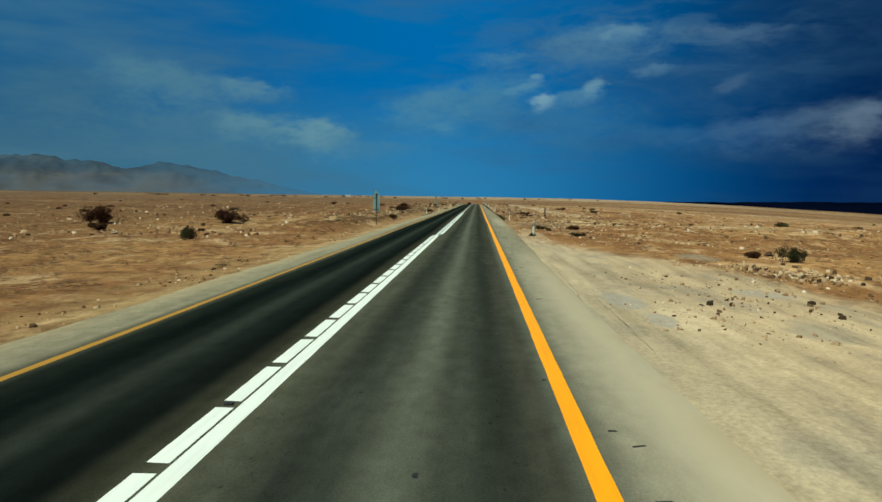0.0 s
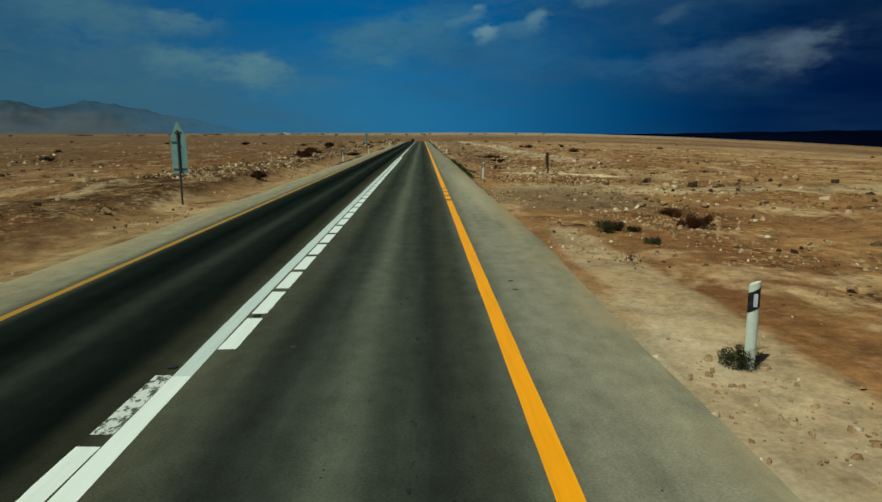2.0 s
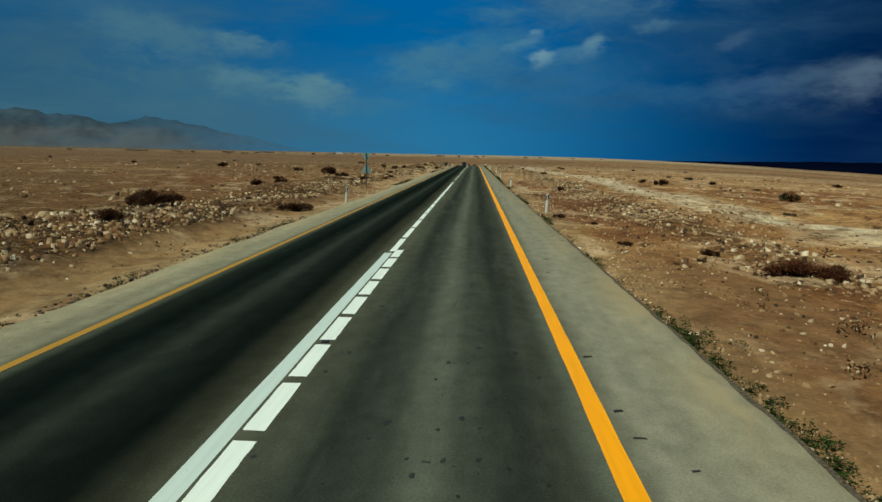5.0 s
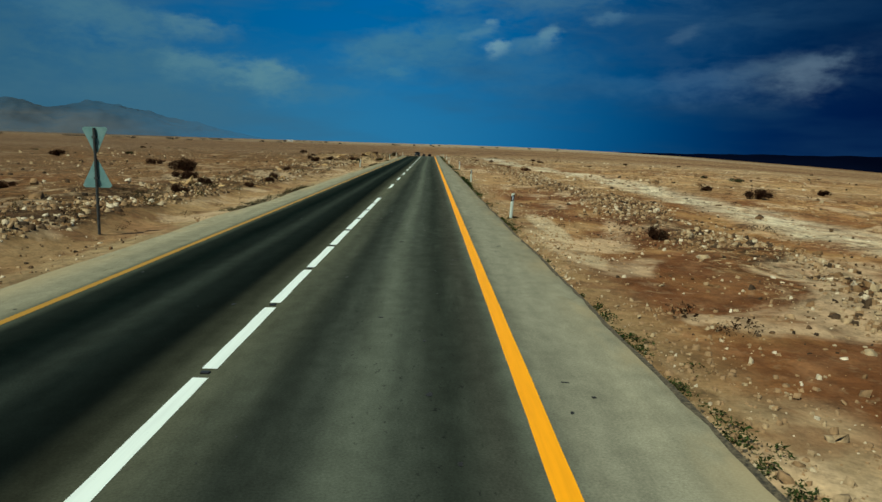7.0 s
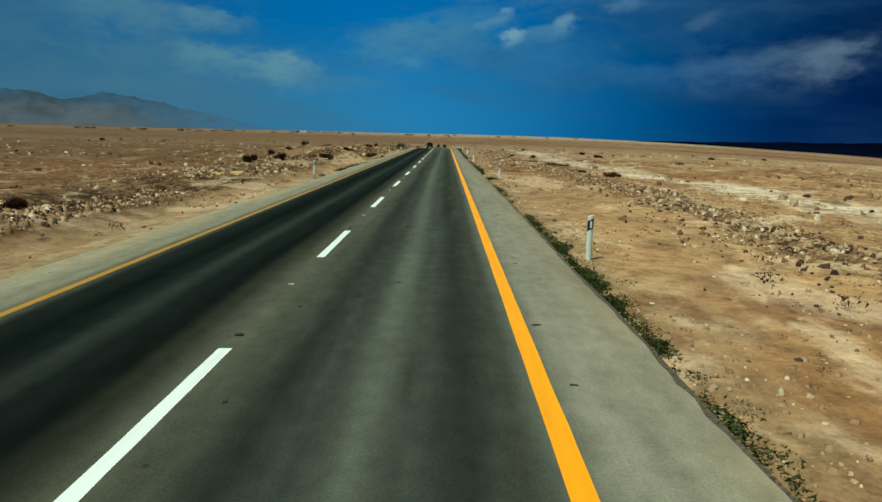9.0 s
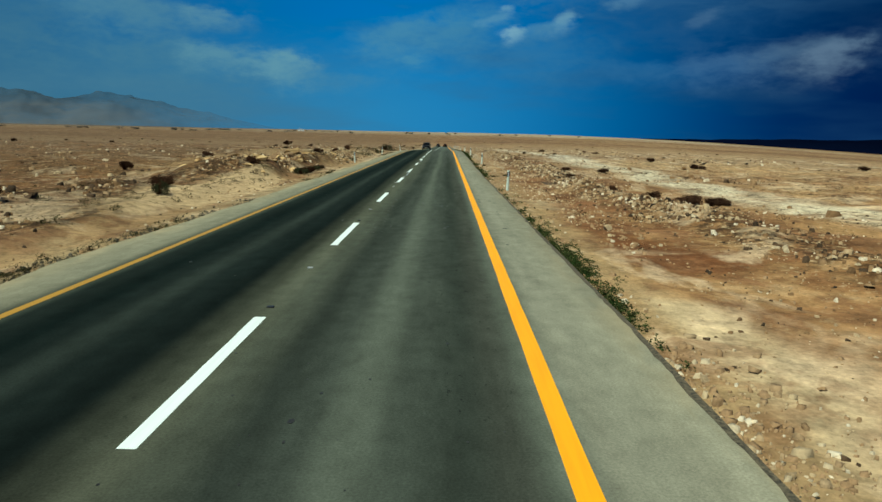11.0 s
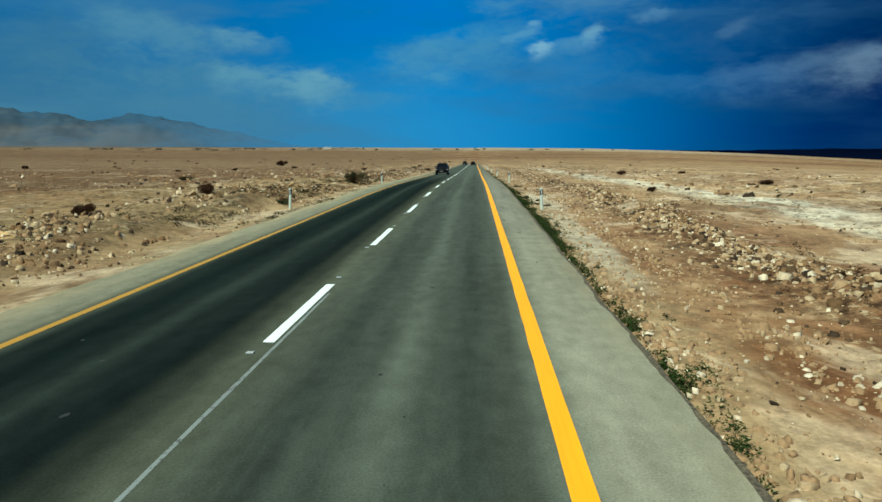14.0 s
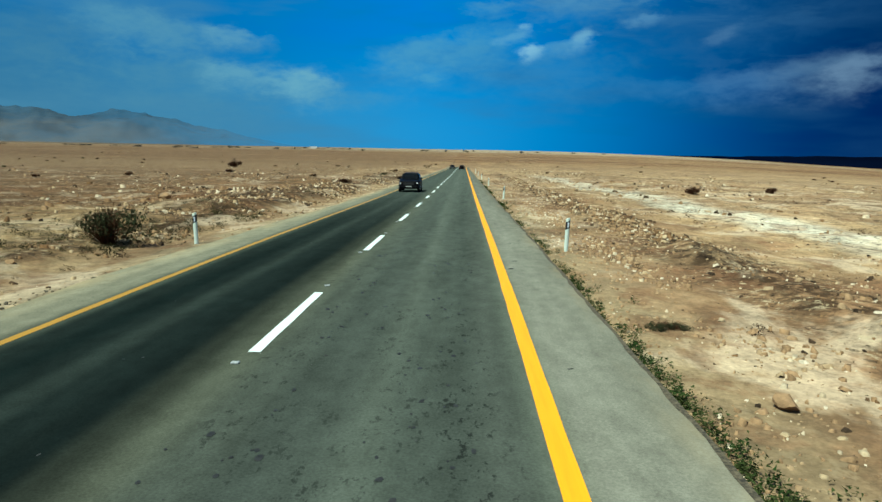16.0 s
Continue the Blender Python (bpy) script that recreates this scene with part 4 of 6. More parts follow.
def dash_mesh(length, width, seed, mat):
    rng = random.Random(seed)
    n = 8
    pts = []
    for k in range(n + 1):
        y = length * k / n
        pts.append([(-width / 2 + rng.uniform(-0.004, 0.004), y + rng.uniform(-0.01, 0.01), 0.0), (width / 2 + rng.uniform(-0.004, 0.004), y + rng.uniform(-0.01, 0.01), 0.0)])
    return grid_mesh("lane_dash", np.array(pts), mat, smooth=False)


def lay(mesh, name, x, y, lift=0.004):
    ob = new(name, mesh)
    slope = float(road_z(y + 4) - road_z(y)) / 4
    ob.matrix_basis = pose(x, y, float(road_z(y)) + lift + 0.004 * abs(slope) * 60, math.degrees(math.atan(slope)))
    ob.parent = road
    return ob


short_a = [dash_mesh(1.62, 0.21, s, WHITE_PAINT) for s in (1, 2, 3)]
short_b = [dash_mesh(1.42, 0.225, s, WHITE_PAINT) for s in (4, 5, 6)]
medium = [dash_mesh(3.05, 0.18, s, WHITE_PAINT) for s in (7, 8)]
long_d = [dash_mesh(4.05, 0.165, s, WHITE_PAINT) for s in (9, 10, 11)]
for k in range(-20, 20):
    lay(short_a[k % 3], "lane_dash", -2.665, 5.75 + 1.86 * k)
for k in range(43):
    lay(short_b[k % 3], "lane_dash", -2.245, 45.34 + 1.673 * k)
for k in range(16):
    lay(medium[k % 2], "lane_dash", -2.42, 116.7 + 3.37 * k)


def long_dash(k):
    """Where the k-th long dash begins; the crew set them out unevenly."""
    return 240.48 + 10.28 * k + float(np.interp(k, (-3, 0, 1, 2, 3, 4, 5, 6, 8), (-0.1, 0.05, 0.55, 0.35, 1.05, 1.4, 0.7, 0.35, 0.0)))


for k in range(-6, 38):
    lay(long_d[k % 3], "lane_dash", -2.42, long_dash(k))
lay(dash_mesh(1.5, 0.2, 12, SCUFFED_PAINT), "lane_dash", -2.665, 5.75 + 1.86 * 20)
# ghost of an older dash, half scraped off
for x, y, length, width, s in ((-2.34, 257.4, 4.3, 0.085, 20), (-2.27, 278.2, 8.0, 0.05, 23)):
    lay(dash_mesh(length, width, s, OLD_PAINT), "old_dash", x, y, 0.003)


def stud_mesh():
    bm = bmesh.new()
    box(bm, -0.05, 0.05, -0.04, 0.04, 0.0, 0.02, 0.007)
    me = bpy.data.meshes.new("road_stud")
    bm.to_mesh(me)
    bm.free()
    me.materials.append(STUD_GREY)
    return me


STUD = stud_mesh()
DARK_STUD = STUD.copy()
DARK_STUD.materials[0] = POST_BLACK
for k in range(-6, 20):
    start = long_dash(k)
    if start < 250:
        lay(DARK_STUD, "road_stud", -2.42, start + 4.6, 0.0)
        lay(STUD, "road_stud", -2.42, start + 7.6, 0.0)
    else:
        lay(STUD, "road_stud", -2.50, start - 0.5, 0.0)
        lay(STUD, "road_stud", -2.40, start + 4.75, 0.0)
for k in range(16):
    lay(DARK_STUD, "road_stud", -2.42, 116.7 + 3.37 * k - 0.16, 0.0)
for k in range(8):
    lay(DARK_STUD, "road_stud", -2.245, 45.34 + 1.673 * (6 * k + 1) - 0.125, 0.0)
for k in range(5):
    lay(DARK_STUD, "road_stud", -2.665, 5.75 + 1.86 * (5 * k + 1) - 0.12, 0.0)
# tar joint across the lane and a few patches of bitumen
for y, x0, x1, w in ((30.9, -2.1, 0.9, 0.10), (24.0, 1.35, 1.6, 0.07), (66.0, 1.45, 1.7, 0.08)):
    rng = random.Random(int(y))
    xs = np.linspace(x0, x1, 14)
    P = np.stack([np.stack([xs, [y + rng.uniform(-w, 0) * 0.7 for _ in xs], [float(road_z(y)) + 0.003] * 14], -1),
                  np.stack([xs, [y + w * 0.4 + rng.uniform(0, w) * 0.7 for _ in xs], [float(road_z(y)) + 0.003] * 14], -1)])
    joint = new("tar_joint", grid_mesh("tar_joint", P, TAR))
    joint.parent = road
# scraps of tyre tread and bitumen lying along the outer lane edge
rng = random.Random(77)
bits_v, bits_f = [], []
for k in range(150):
    x, y = rng.choice((1.62, 1.7, 1.8, -1.5, 0.3, -0.6, 0.5)) + rng.gauss(0, 0.12), rng.uniform(0, 400)
    w, l, h = rng.uniform(0.02, 0.085), rng.uniform(0.012, 0.035), rng.uniform(0.006, 0.014)
    a, z, n = rng.uniform(-0.4, 0.4), float(road_z(y)) + 0.002, len(bits_v)
    c, s = math.cos(a), math.sin(a)
    for px, py, pz in ((-w, -l, 0), (w, -l * 0.6, 0), (w * 0.8, l, 0), (-w * 0.9, l, 0), (-w * 0.7, 0, h), (w * 0.6, 0, h)):
        bits_v.append((x + c * px - s * py, y + s * px + c * py, z + pz))
    bits_f += [(n, n + 1, n + 5, n + 4), (n + 2, n + 3, n + 4, n + 5), (n + 1, n + 2, n + 5), (n + 3, n, n + 4)]
for y in (22.6, 27.2, 60.4, 82.0, 104.7, 106.7, 133.5, 158.0, 184.0, 210.9, 215.5, 240.8, 241.6, 272.0, 273.1, 299.2, 303.3, 313.2, 330.0):
    n, z, w = len(bits_v), float(road_z(y)) + 0.002, rng.uniform(0.05, 0.075)
    for px, py, pz in ((-w, -0.035, 0), (w, -0.03, 0), (w * 0.9, 0.035, 0), (-w, 0.03, 0), (-w * 0.7, 0, 0.018), (w * 0.7, 0, 0.012)):
        bits_v.append((1.43 + px, y + py + 0.3 * px, z + pz))
    bits_f += [(n, n + 1, n + 5, n + 4), (n + 2, n + 3, n + 4, n + 5), (n + 1, n + 2, n + 5), (n + 3, n, n + 4)]
litter = new("road_litter", mesh_from("road_litter", bits_v, bits_f, TAR))
tagged(litter, "black scraps of tyre and bitumen on the asphalt", "litter", kind="stuff")


# drops of tar and oil, thick in the wheel tracks of a few stretches
def tar_drops():
    r = random.Random(83)
    v, f = [], []
    runs = ((-1.5, 0.30, 98, 110, 50), (-0.3, 0.35, 98, 112, 60), (0.35, 0.3, 100, 112, 40), (-1.75, 0.22, 232, 246, 80), (-0.25, 0.3, 230, 246, 70), (-0.15, 0.16, 296, 332, 200), (0.2, 0.22, 296, 332, 150),
            (-1.6, 0.22, 304, 334, 230), (-0.6, 0.9, 0, 400, 600), (-1.2, 0.5, 205, 222, 60), (-4.4, 0.9, 60, 400, 120))
    for xc, xs, y0, y1, n in runs:
        for _ in range(n):
            x, y = xc + r.gauss(0, xs), r.uniform(y0, y1)
            s = 0.008 + 0.035 * r.random() ** 3
            z, i, c = float(road_z(y)) + 0.0035, len(v), r.randint(5, 8)
            for k in range(c):
                a, q = 6.283 * k / c, s * r.uniform(0.6, 1.25)
                v.append((x + q * math.cos(a), y + 1.7 * q * math.sin(a), z))
            f.append(tuple(range(i, i + c)))
    tagged(new("tar_drops", mesh_from("tar_drops", v, f, TAR)), "small black drops of tar on the worn asphalt", "stains", kind="stuff")


tar_drops()


# ---- distance ----
def mountains():
    az = np.radians(np.linspace(-46.0, -11.0, 260))
    prof_a = np.radians((-46, -40, -36, -32.4, -30, -28, -25.5, -24, -22, -18, -14.7, -12.5, -11))
    prof_e = (2.9, 3.1, 3.0, 2.75, 2.55, 2.6, 2.95, 2.75, 2.15, 1.35, 0.6, 0.2, 0.02)
    top = np.tan(np.radians(np.interp(az, prof_a, prof_e))) * 4200
    rows = []
    for k in range(30):
        f = k / 29
        r = 3250 + 1250 * f
        rise = np.clip(f / 0.76, 0, 1) ** 0.55 if f < 0.76 else 1.0 - (f - 0.76) / 0.24
        x, y = r * np.sin(az), 150 + r * np.cos(az)
        gully = 1.0 + 0.30 * fbm(az * 34, f * 4 + 0 * az, 1.0, 201, 4) * (1 - 0.6 * f)
        z = -20 + (top + 20) * rise * np.clip(gully, 0.3, 1.5) + (5 * fbm(az * 110, f * 9 + 0 * az, 1.0, 211, 3) if f > 0.2 else 0)
        rows.append(np.stack([x, y, z], -1))
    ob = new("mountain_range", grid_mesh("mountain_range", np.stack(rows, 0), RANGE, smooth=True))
    tagged(ob, "hazy blue-grey mountain range beyond the plain", "mountains", kind="structure")


def far_shore():
    az = np.radians(np.linspace(12.0, 60.0, 120))
    tops = np.tan(np.radians(np.interp(np.degrees(az), (12, 16, 24, 32, 60), (-0.22, -0.14, -0.10, -0.05, 0.1)))) * 4600 + 2 + 5 * fbm(az * 40, 0 * az, 1.0, 221, 3)
    rows = []
    for k, (r, h) in enumerate(((4380, None), (4600, 1), (4700, 0.9))):
        x, y = r * np.sin(az), 150 + r * np.cos(az)
        rows.append(np.stack([x, y, np.full_like(az, -190.0) if h is None else tops - (10 if k == 2 else 0)], -1))
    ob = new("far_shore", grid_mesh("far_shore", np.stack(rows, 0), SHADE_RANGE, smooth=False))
    tagged(ob, "dark far shore, storm shade painted into its colour", "hills", kind="structure")


mountains()
far_shore()


def leaf_cloud(rng, n, place, size):
    """Loose triangles for foliage: place(rng) gives a point."""
    v, f = [], []
    for k in range(n):
        p, s = Vector(place(rng)), size * rng.uniform(0.5, 1.4)
        a = Vector((rng.gauss(0, 1), rng.gauss(0, 1), rng.gauss(0, 1))).normalized()
        b = a.cross(Vector((rng.gauss(0, 1), rng.gauss(0, 1), rng.gauss(0, 1)))).normalized()
        i = len(v)
        v += [p + a * s, p - a * s * 0.6 + b * s * 0.45, p - a * s * 0.6 - b * s * 0.45]
        f.append((i, i + 1, i + 2))
    return v, f


def far_scrub():
    rng = random.Random(5)
    V, F = [], []
    for k in range(46):
        a = radians(rng.uniform(-33, -9) if k < 34 else rng.uniform(-9, 12))
        r = rng.uniform(1500, 2300)
        x, y = r * math.sin(a), 150 + r * math.cos(a)
        w, h = rng.uniform(5, 16) if k < 34 else rng.uniform(3, 7), rng.uniform(2.2, 4.5)
        z = ground_at(x, y)
        v, f = leaf_cloud(rng, 110, lambda q: (x + w * q.uniform(-1, 1) * q.random() ** 0.4, y + 3 * q.uniform(-1, 1), z + h * q.random() ** 0.7), 1.0)
        n = len(V)
        V += v
        F += [tuple(i + n for i in t) for t in f]
    ob = new("far_trees", mesh_from("far_trees", V, F, FAR_TREES))
    tagged(ob, "dark scattered trees along the far plain", "trees", kind="stuff")


far_scrub()


def far_building(x, y):
    b = empty("farm_building", (x, y, ground_at(x, y) - 0.5), 12, label="long low whitewashed farm building far across the plain", category="building")
    bm = bmesh.new()
    box(bm, -10, 10, -6, 6, 0, 5.6)
    part("wall", bm, WHITEWASH, b)
    bm = bmesh.new()
    box(bm, -10.5, 10.5, -6.5, 6.5, 5.6, 6.4, 0.2)
    part("roof", bm, WHITEWASH, b, "flat white roof")
    for k in range(3):
        bm = bmesh.new()
        box(bm, -7.5 + 6 * k, -6.2 + 6 * k, -6.15, -5.98, 1.8, 3.6)
        part("window", bm, CAR_GLASS, b, "dark window opening")


far_building(-462, 2420)


# ---- delineator posts ----
def delineator():
    d = empty("delineator_post", (0, 0, 0), label="white plastic roadside delineator post with slanted black band", category="post", group="delineator posts")

    def profile(r):
        pts = [(r * 0.062 * math.cos(a), r * 0.045 * math.sin(a)) for a in np.linspace(math.pi, 0, 9)]
        return [*pts, (r * 0.030, -r * 0.030), (-r * 0.030, -r * 0.030)]

    def shaft(r, low, high):
        bm = bmesh.new()
        pr = profile(r)
        a = [bm.verts.new((x, -y, low(x))) for x, y in pr]
        b = [bm.verts.new((x, -y, high(x))) for x, y in pr]
        bm.faces.new(a)
        bm.faces.new(b[::-1])
        for i in range(len(pr)):
            j = (i + 1) % len(pr)
            bm.faces.new((a[i], b[i], b[j], a[j]))
        bmesh.ops.recalc_face_normals(bm, faces=bm.faces)
        return bm
    part("shaft", shaft(1.0, lambda x: -0.15, lambda x: 0.96 + 0.35 * x), POST_WHITE, d, smooth=False)
    part("band", shaft(1.05, lambda x: 0.665 + 0.55 * x, lambda x: 0.885 + 0.55 * x), POST_BLACK, d, "black slanted band")
    bm = bmesh.new()
    box(bm, -0.022, 0.022, -0.056, -0.044, 0.70, 0.845, 0.005)
    part("reflector", bm, REFLECTOR, d, "pale rectangular reflector")
    return d


POSTS = [(3.74, 44.4), (3.74, 78.0), (3.45, 132.0), (3.2, 162.1), (3.26, 189.5), (3.54, 218.3), (3.05, 247.3), (3.33, 277.0), (3.3, 304.5), (3.28, 333.9),
         (3.2, 364.5), (3.15, 394.0), (3.1, 424.0), (3.1, 454.0), (3.1, 484.0),
         (-7.88, 107.6), (-7.6, 137.2), (-8.5, 220.3), (-8.3, 278.4), (-8.37, 306.1), (-7.88, 334.7)]
first = delineator()
rng = random.Random(3)
for k, (x, y) in enumerate(POSTS):
    m = pose(x, y, ground_at(x, y), rng.uniform(-2, 2), rng.uniform(-3, 4), rng.uniform(-14, 14))
    if k == 0:
        first.matrix_basis = m
    else:
        copy_thing(first, m)


# ---- signs ----
def chevron_sign(x, y):
    s = empty("road_sign", (x, y, ground_at(x, y)), -4, label="back of a tall galvanised road sign with pointed top", category="sign")
    bm = bmesh.new()
    plate(bm, [(-0.31, 1.24), (0.32, 1.24), (0.31, 2.66), (0.05, 3.27), (-0.04, 3.27), (-0.31, 2.66)], 0.045, 0.060)
    part("panel", bm, SIGN_BACK, s, "grey-green galvanised pointed panel")
    bm = bmesh.new()
    tube(bm, 0.042, 0.042, -0.3, 2.95, 12)
    part("post", bm, STEEL, s, "dark steel post")
    for z, x0, x1 in ((1.42, -0.28, 0.28), (2.48, -0.27, 0.02), (2.86, -0.13, 0.16)):
        bm = bmesh.new()
        box(bm, x0, x1, 0.024, 0.047, z - 0.028, z + 0.028, 0.004)
        part("bracket", bm, STEEL, s, "dark steel bracket")
        bm = bmesh.new()
        box(bm, -0.06, 0.06, -0.048, 0.03, z - 0.035, z + 0.035, 0.006)
        part("clamp", bm, STEEL, s)


def double_sign(x, y):
    s = empty("warning_sign", (x, y, ground_at(x, y)), -3, label="back of two stacked triangular road signs on one post", category="sign")
    bm = bmesh.new()
    plate(bm, [(-0.36, 2.98), (-0.30, 3.03), (0.30, 3.03), (0.36, 2.98), (0.05, 2.32), (-0.05, 2.32)], 0.040, 0.054)
    part("panel", bm, SIGN_BACK, s, "grey inverted triangular panel")
    bm = bmesh.new()
    plate(bm, [(-0.42, 1.40), (-0.36, 1.34), (0.36, 1.34), (0.42, 1.40), (0.05, 2.12), (-0.05, 2.12)], 0.040, 0.054)
    part("panel", bm, SIGN_BACK, s, "grey triangular panel")
    bm = bmesh.new()
    tube(bm, 0.04, 0.04, -0.3, 3.0, 12)
    part("post", bm, STEEL, s, "dark steel post")
    for z in (1.6, 2.75):
        bm = bmesh.new()
        box(bm, -0.055, 0.055, -0.045, 0.042, z - 0.03, z + 0.03, 0.006)
        part("clamp", bm, STEEL, s)


def octagon_sign(x, y, turn):
    s = empty("octagonal_sign", (x, y, ground_at(x, y)), turn, label="dark rusted back of an octagonal sign on rough ground", category="sign")
    bm = bmesh.new()
    ring = [radians(22.5 + 45 * k) for k in range(8)]
    plate(bm, [(0.51 * math.cos(a), 1.0 + 0.52 * math.sin(a)) for a in ring], 0.045, 0.06)
    part("panel", bm, RUST, s, "dark rusted octagonal panel")
    bm = bmesh.new()
    tube(bm, 0.04, 0.04, -0.3, 1.4, 10)
    part("post", bm, RUST, s)
    bm = bmesh.new()
    box(bm, -0.22, 0.22, 0.030, 0.045, 0.98, 1.05, 0.004)
    part("bracket", bm, RUST, s)


chevron_sign(-9.5, 65.0)
double_sign(-9.3, 155.5)
octagon_sign(7.95, 79.9, 91)


# ---- vehicles ----
def lofted(bm, sections):
    """Rings of points joined along the length."""
    rings = [[bm.verts.new(p) for p in ring] for ring in sections]
    n = len(rings[0])
    for a, b in zip(rings, rings[1:]):
        for i in range(n):
            j = (i + 1) % n
            bm.faces.new((a[i], a[j], b[j], b[i]))
    bm.faces.new(rings[0][::-1])
    bm.faces.new(rings[-1])
    bmesh.ops.recalc_face_normals(bm, faces=bm.faces)


def body_ring(y, w, z0, z1, tuck):
    return [(-w + tuck, y, z0), (-w, y, z0 + 0.18), (-w, y, z1 - 0.16), (-w + tuck, y, z1), (w - tuck, y, z1), (w, y, z1 - 0.16), (w, y, z0 + 0.18), (w - tuck, y, z0)]


def cabin_ring(y, wl, wh, z0, z1):
    return [(-wl, y, z0), (-wh, y, z1 - 0.06), (-wh + 0.12, y, z1), (wh - 0.12, y, z1), (wh, y, z1 - 0.06), (wl, y, z0)]


def suv(label):
    """Faces -y."""
    c = empty("car", (0, 0, 0), label=label, category="car", group="vehicles on the road")
    bm = bmesh.new()
    lofted(bm, [body_ring(-2.28, 0.70, 0.42, 0.86, 0.10), body_ring(-2.15, 0.84, 0.32, 0.97, 0.08), body_ring(-1.6, 0.91, 0.28, 1.04, 0.06),
                body_ring(-0.7, 0.93, 0.28, 1.10, 0.05), body_ring(1.4, 0.93, 0.28, 1.12, 0.05), body_ring(2.05, 0.90, 0.32, 1.10, 0.06), body_ring(2.25, 0.78, 0.42, 1.02, 0.10)])
    body = part("body", bm, CAR_PAINT, c, smooth=False)
    bm = bmesh.new()
    lofted(bm, [cabin_ring(-0.95, 0.82, 0.80, 1.05, 1.12), cabin_ring(-0.15, 0.84, 0.64, 1.06, 1.63), cabin_ring(0.6, 0.84, 0.65, 1.06, 1.68),
                cabin_ring(1.6, 0.82, 0.64, 1.06, 1.64), cabin_ring(2.1, 0.78, 0.66, 1.04, 1.18)])
    part("cabin", bm, CAR_PAINT, c, "black roof and pillars")
    bm = bmesh.new()
    q = [bm.verts.new(p) for p in ((-0.72, -0.90, 1.16), (0.72, -0.90, 1.16), (0.56, -0.22, 1.60), (-0.56, -0.22, 1.60))]
    bm.faces.new(q)
    bmesh.ops.solidify(bm, geom=bm.faces[:], thickness=0.02)
    part("windscreen", bm, CAR_GLASS, c, "dark windscreen glass")
    bm = bmesh.new()
    q = [bm.verts.new(p) for p in ((-0.60, 2.08, 1.22), (0.60, 2.08, 1.22), (0.54, 1.68, 1.60), (-0.54, 1.68, 1.60))]
    bm.faces.new(q)
    bmesh.ops.solidify(bm, geom=bm.faces[:], thickness=0.02)
    part("rear_window", bm, CAR_GLASS, c, "dark rear glass")
    for s in (-1, 1):
        bm = bmesh.new()
        q = [bm.verts.new((s * (0.855 - 0.30 * (z - 1.12)), y, z)) for y, z in ((-0.62, 1.14), (1.75, 1.14), (1.5, 1.56), (-0.05, 1.56))]
        bm.faces.new(q)
        bmesh.ops.solidify(bm, geom=bm.faces[:], thickness=0.015)
        part("side_window", bm, CAR_GLASS, c, "dark side glass")
        bm = bmesh.new()
        box(bm, *sorted((s * 0.56, s * 0.80)), -2.27, -2.10, 0.72, 0.83, 0.03)
        part("headlight", bm, LAMP_GLASS, c, "bright clear headlight")
        bm = bmesh.new()
        box(bm, *sorted((s * 0.60, s * 0.80)), 2.14, 2.27, 0.78, 1.0, 0.03)
        part("tail_light", bm, TAIL_RED, c, "red tail light")
        bm = bmesh.new()
        box(bm, *sorted((s * 0.88, s * 1.08)), -0.72, -0.60, 1.10, 1.26, 0.03)
        part("wing_mirror", bm, CAR_PAINT, c)
        for y in (-1.42, 1.42):
            bm = bmesh.new()
            tube(bm, 0.36, 0.36, -0.11, 0.11, 24, pose(s * 0.82, y, 0.36, 0, 90, 0))
            w = part("wheel", bm, RUBBER, c, "black tyre")
            bm = bmesh.new()
            tube(bm, 0.23, 0.20, -0.02, 0.02, 16, pose(s * 0.935, y, 0.36, 0, 90 * s, 0))
            part("rim", bm, ALLOY, w, "grey alloy rim")
    bm = bmesh.new()
    box(bm, -0.46, 0.46, -2.31, -2.20, 0.62, 0.84, 0.02)
    part("grille", bm, RUBBER, c, "dark grille")
    bm = bmesh.new()
    box(bm, -0.80, 0.80, -2.33, -2.12, 0.36, 0.56, 0.05)
    part("bumper", bm, CAR_PAINT, c)
    bm = bmesh.new()
    box(bm, -0.26, 0.26, -2.345, -2.325, 0.46, 0.55, 0.004)
    part("number_plate", bm, PLATE, c, "plain pale plate")
    return c


def park(c, x, y, turn):
    slope = math.degrees(math.atan(float(road_z(y + 3) - road_z(y - 3)) / 6))
    c.matrix_basis = Matrix.Translation((x, y, float(road_z(y)))) @ pose(0, 0, 0, slope, 0, 0) @ pose(0, 0, 0, 0, 0, turn)


oncoming = suv("black sport utility car facing along the far lane")
park(oncoming, -4.5, 376.0, 0)
for x, y, turn, text in ((-0.55, 552.0, 180, "dark car far ahead seen from behind"), (-4.2, 575.0, 0, "dark car far off on the opposite lane")):
    c = copy_thing(oncoming, Matrix())
    park(c, x, y, turn)
    tagged(c, text)


# ---- rocks ----
def rock_mesh(seed, subdivisions, flat, facets=9, chip=0.06):
    rng = random.Random(seed)
    bm = bmesh.new()
    bmesh.ops.create_icosphere(bm, subdivisions=subdivisions, radius=0.5)
    cuts = [(Vector((rng.gauss(0, 1), rng.gauss(0, 1), rng.gauss(0, 1))).normalized(), rng.uniform(0.15, 0.33)) for _ in range(facets)]
    for v in bm.verts:
        for n, d in cuts:
            over = v.co.dot(n) - d
            if over > 0:
                v.co -= n * over
        v.co *= rng.uniform(1 - chip, 1 + chip)
        v.co.z *= flat
    me = bpy.data.meshes.new("rock")
    bm.to_mesh(me)
    bm.free()
    me.materials.append(LIMESTONE)
    return me


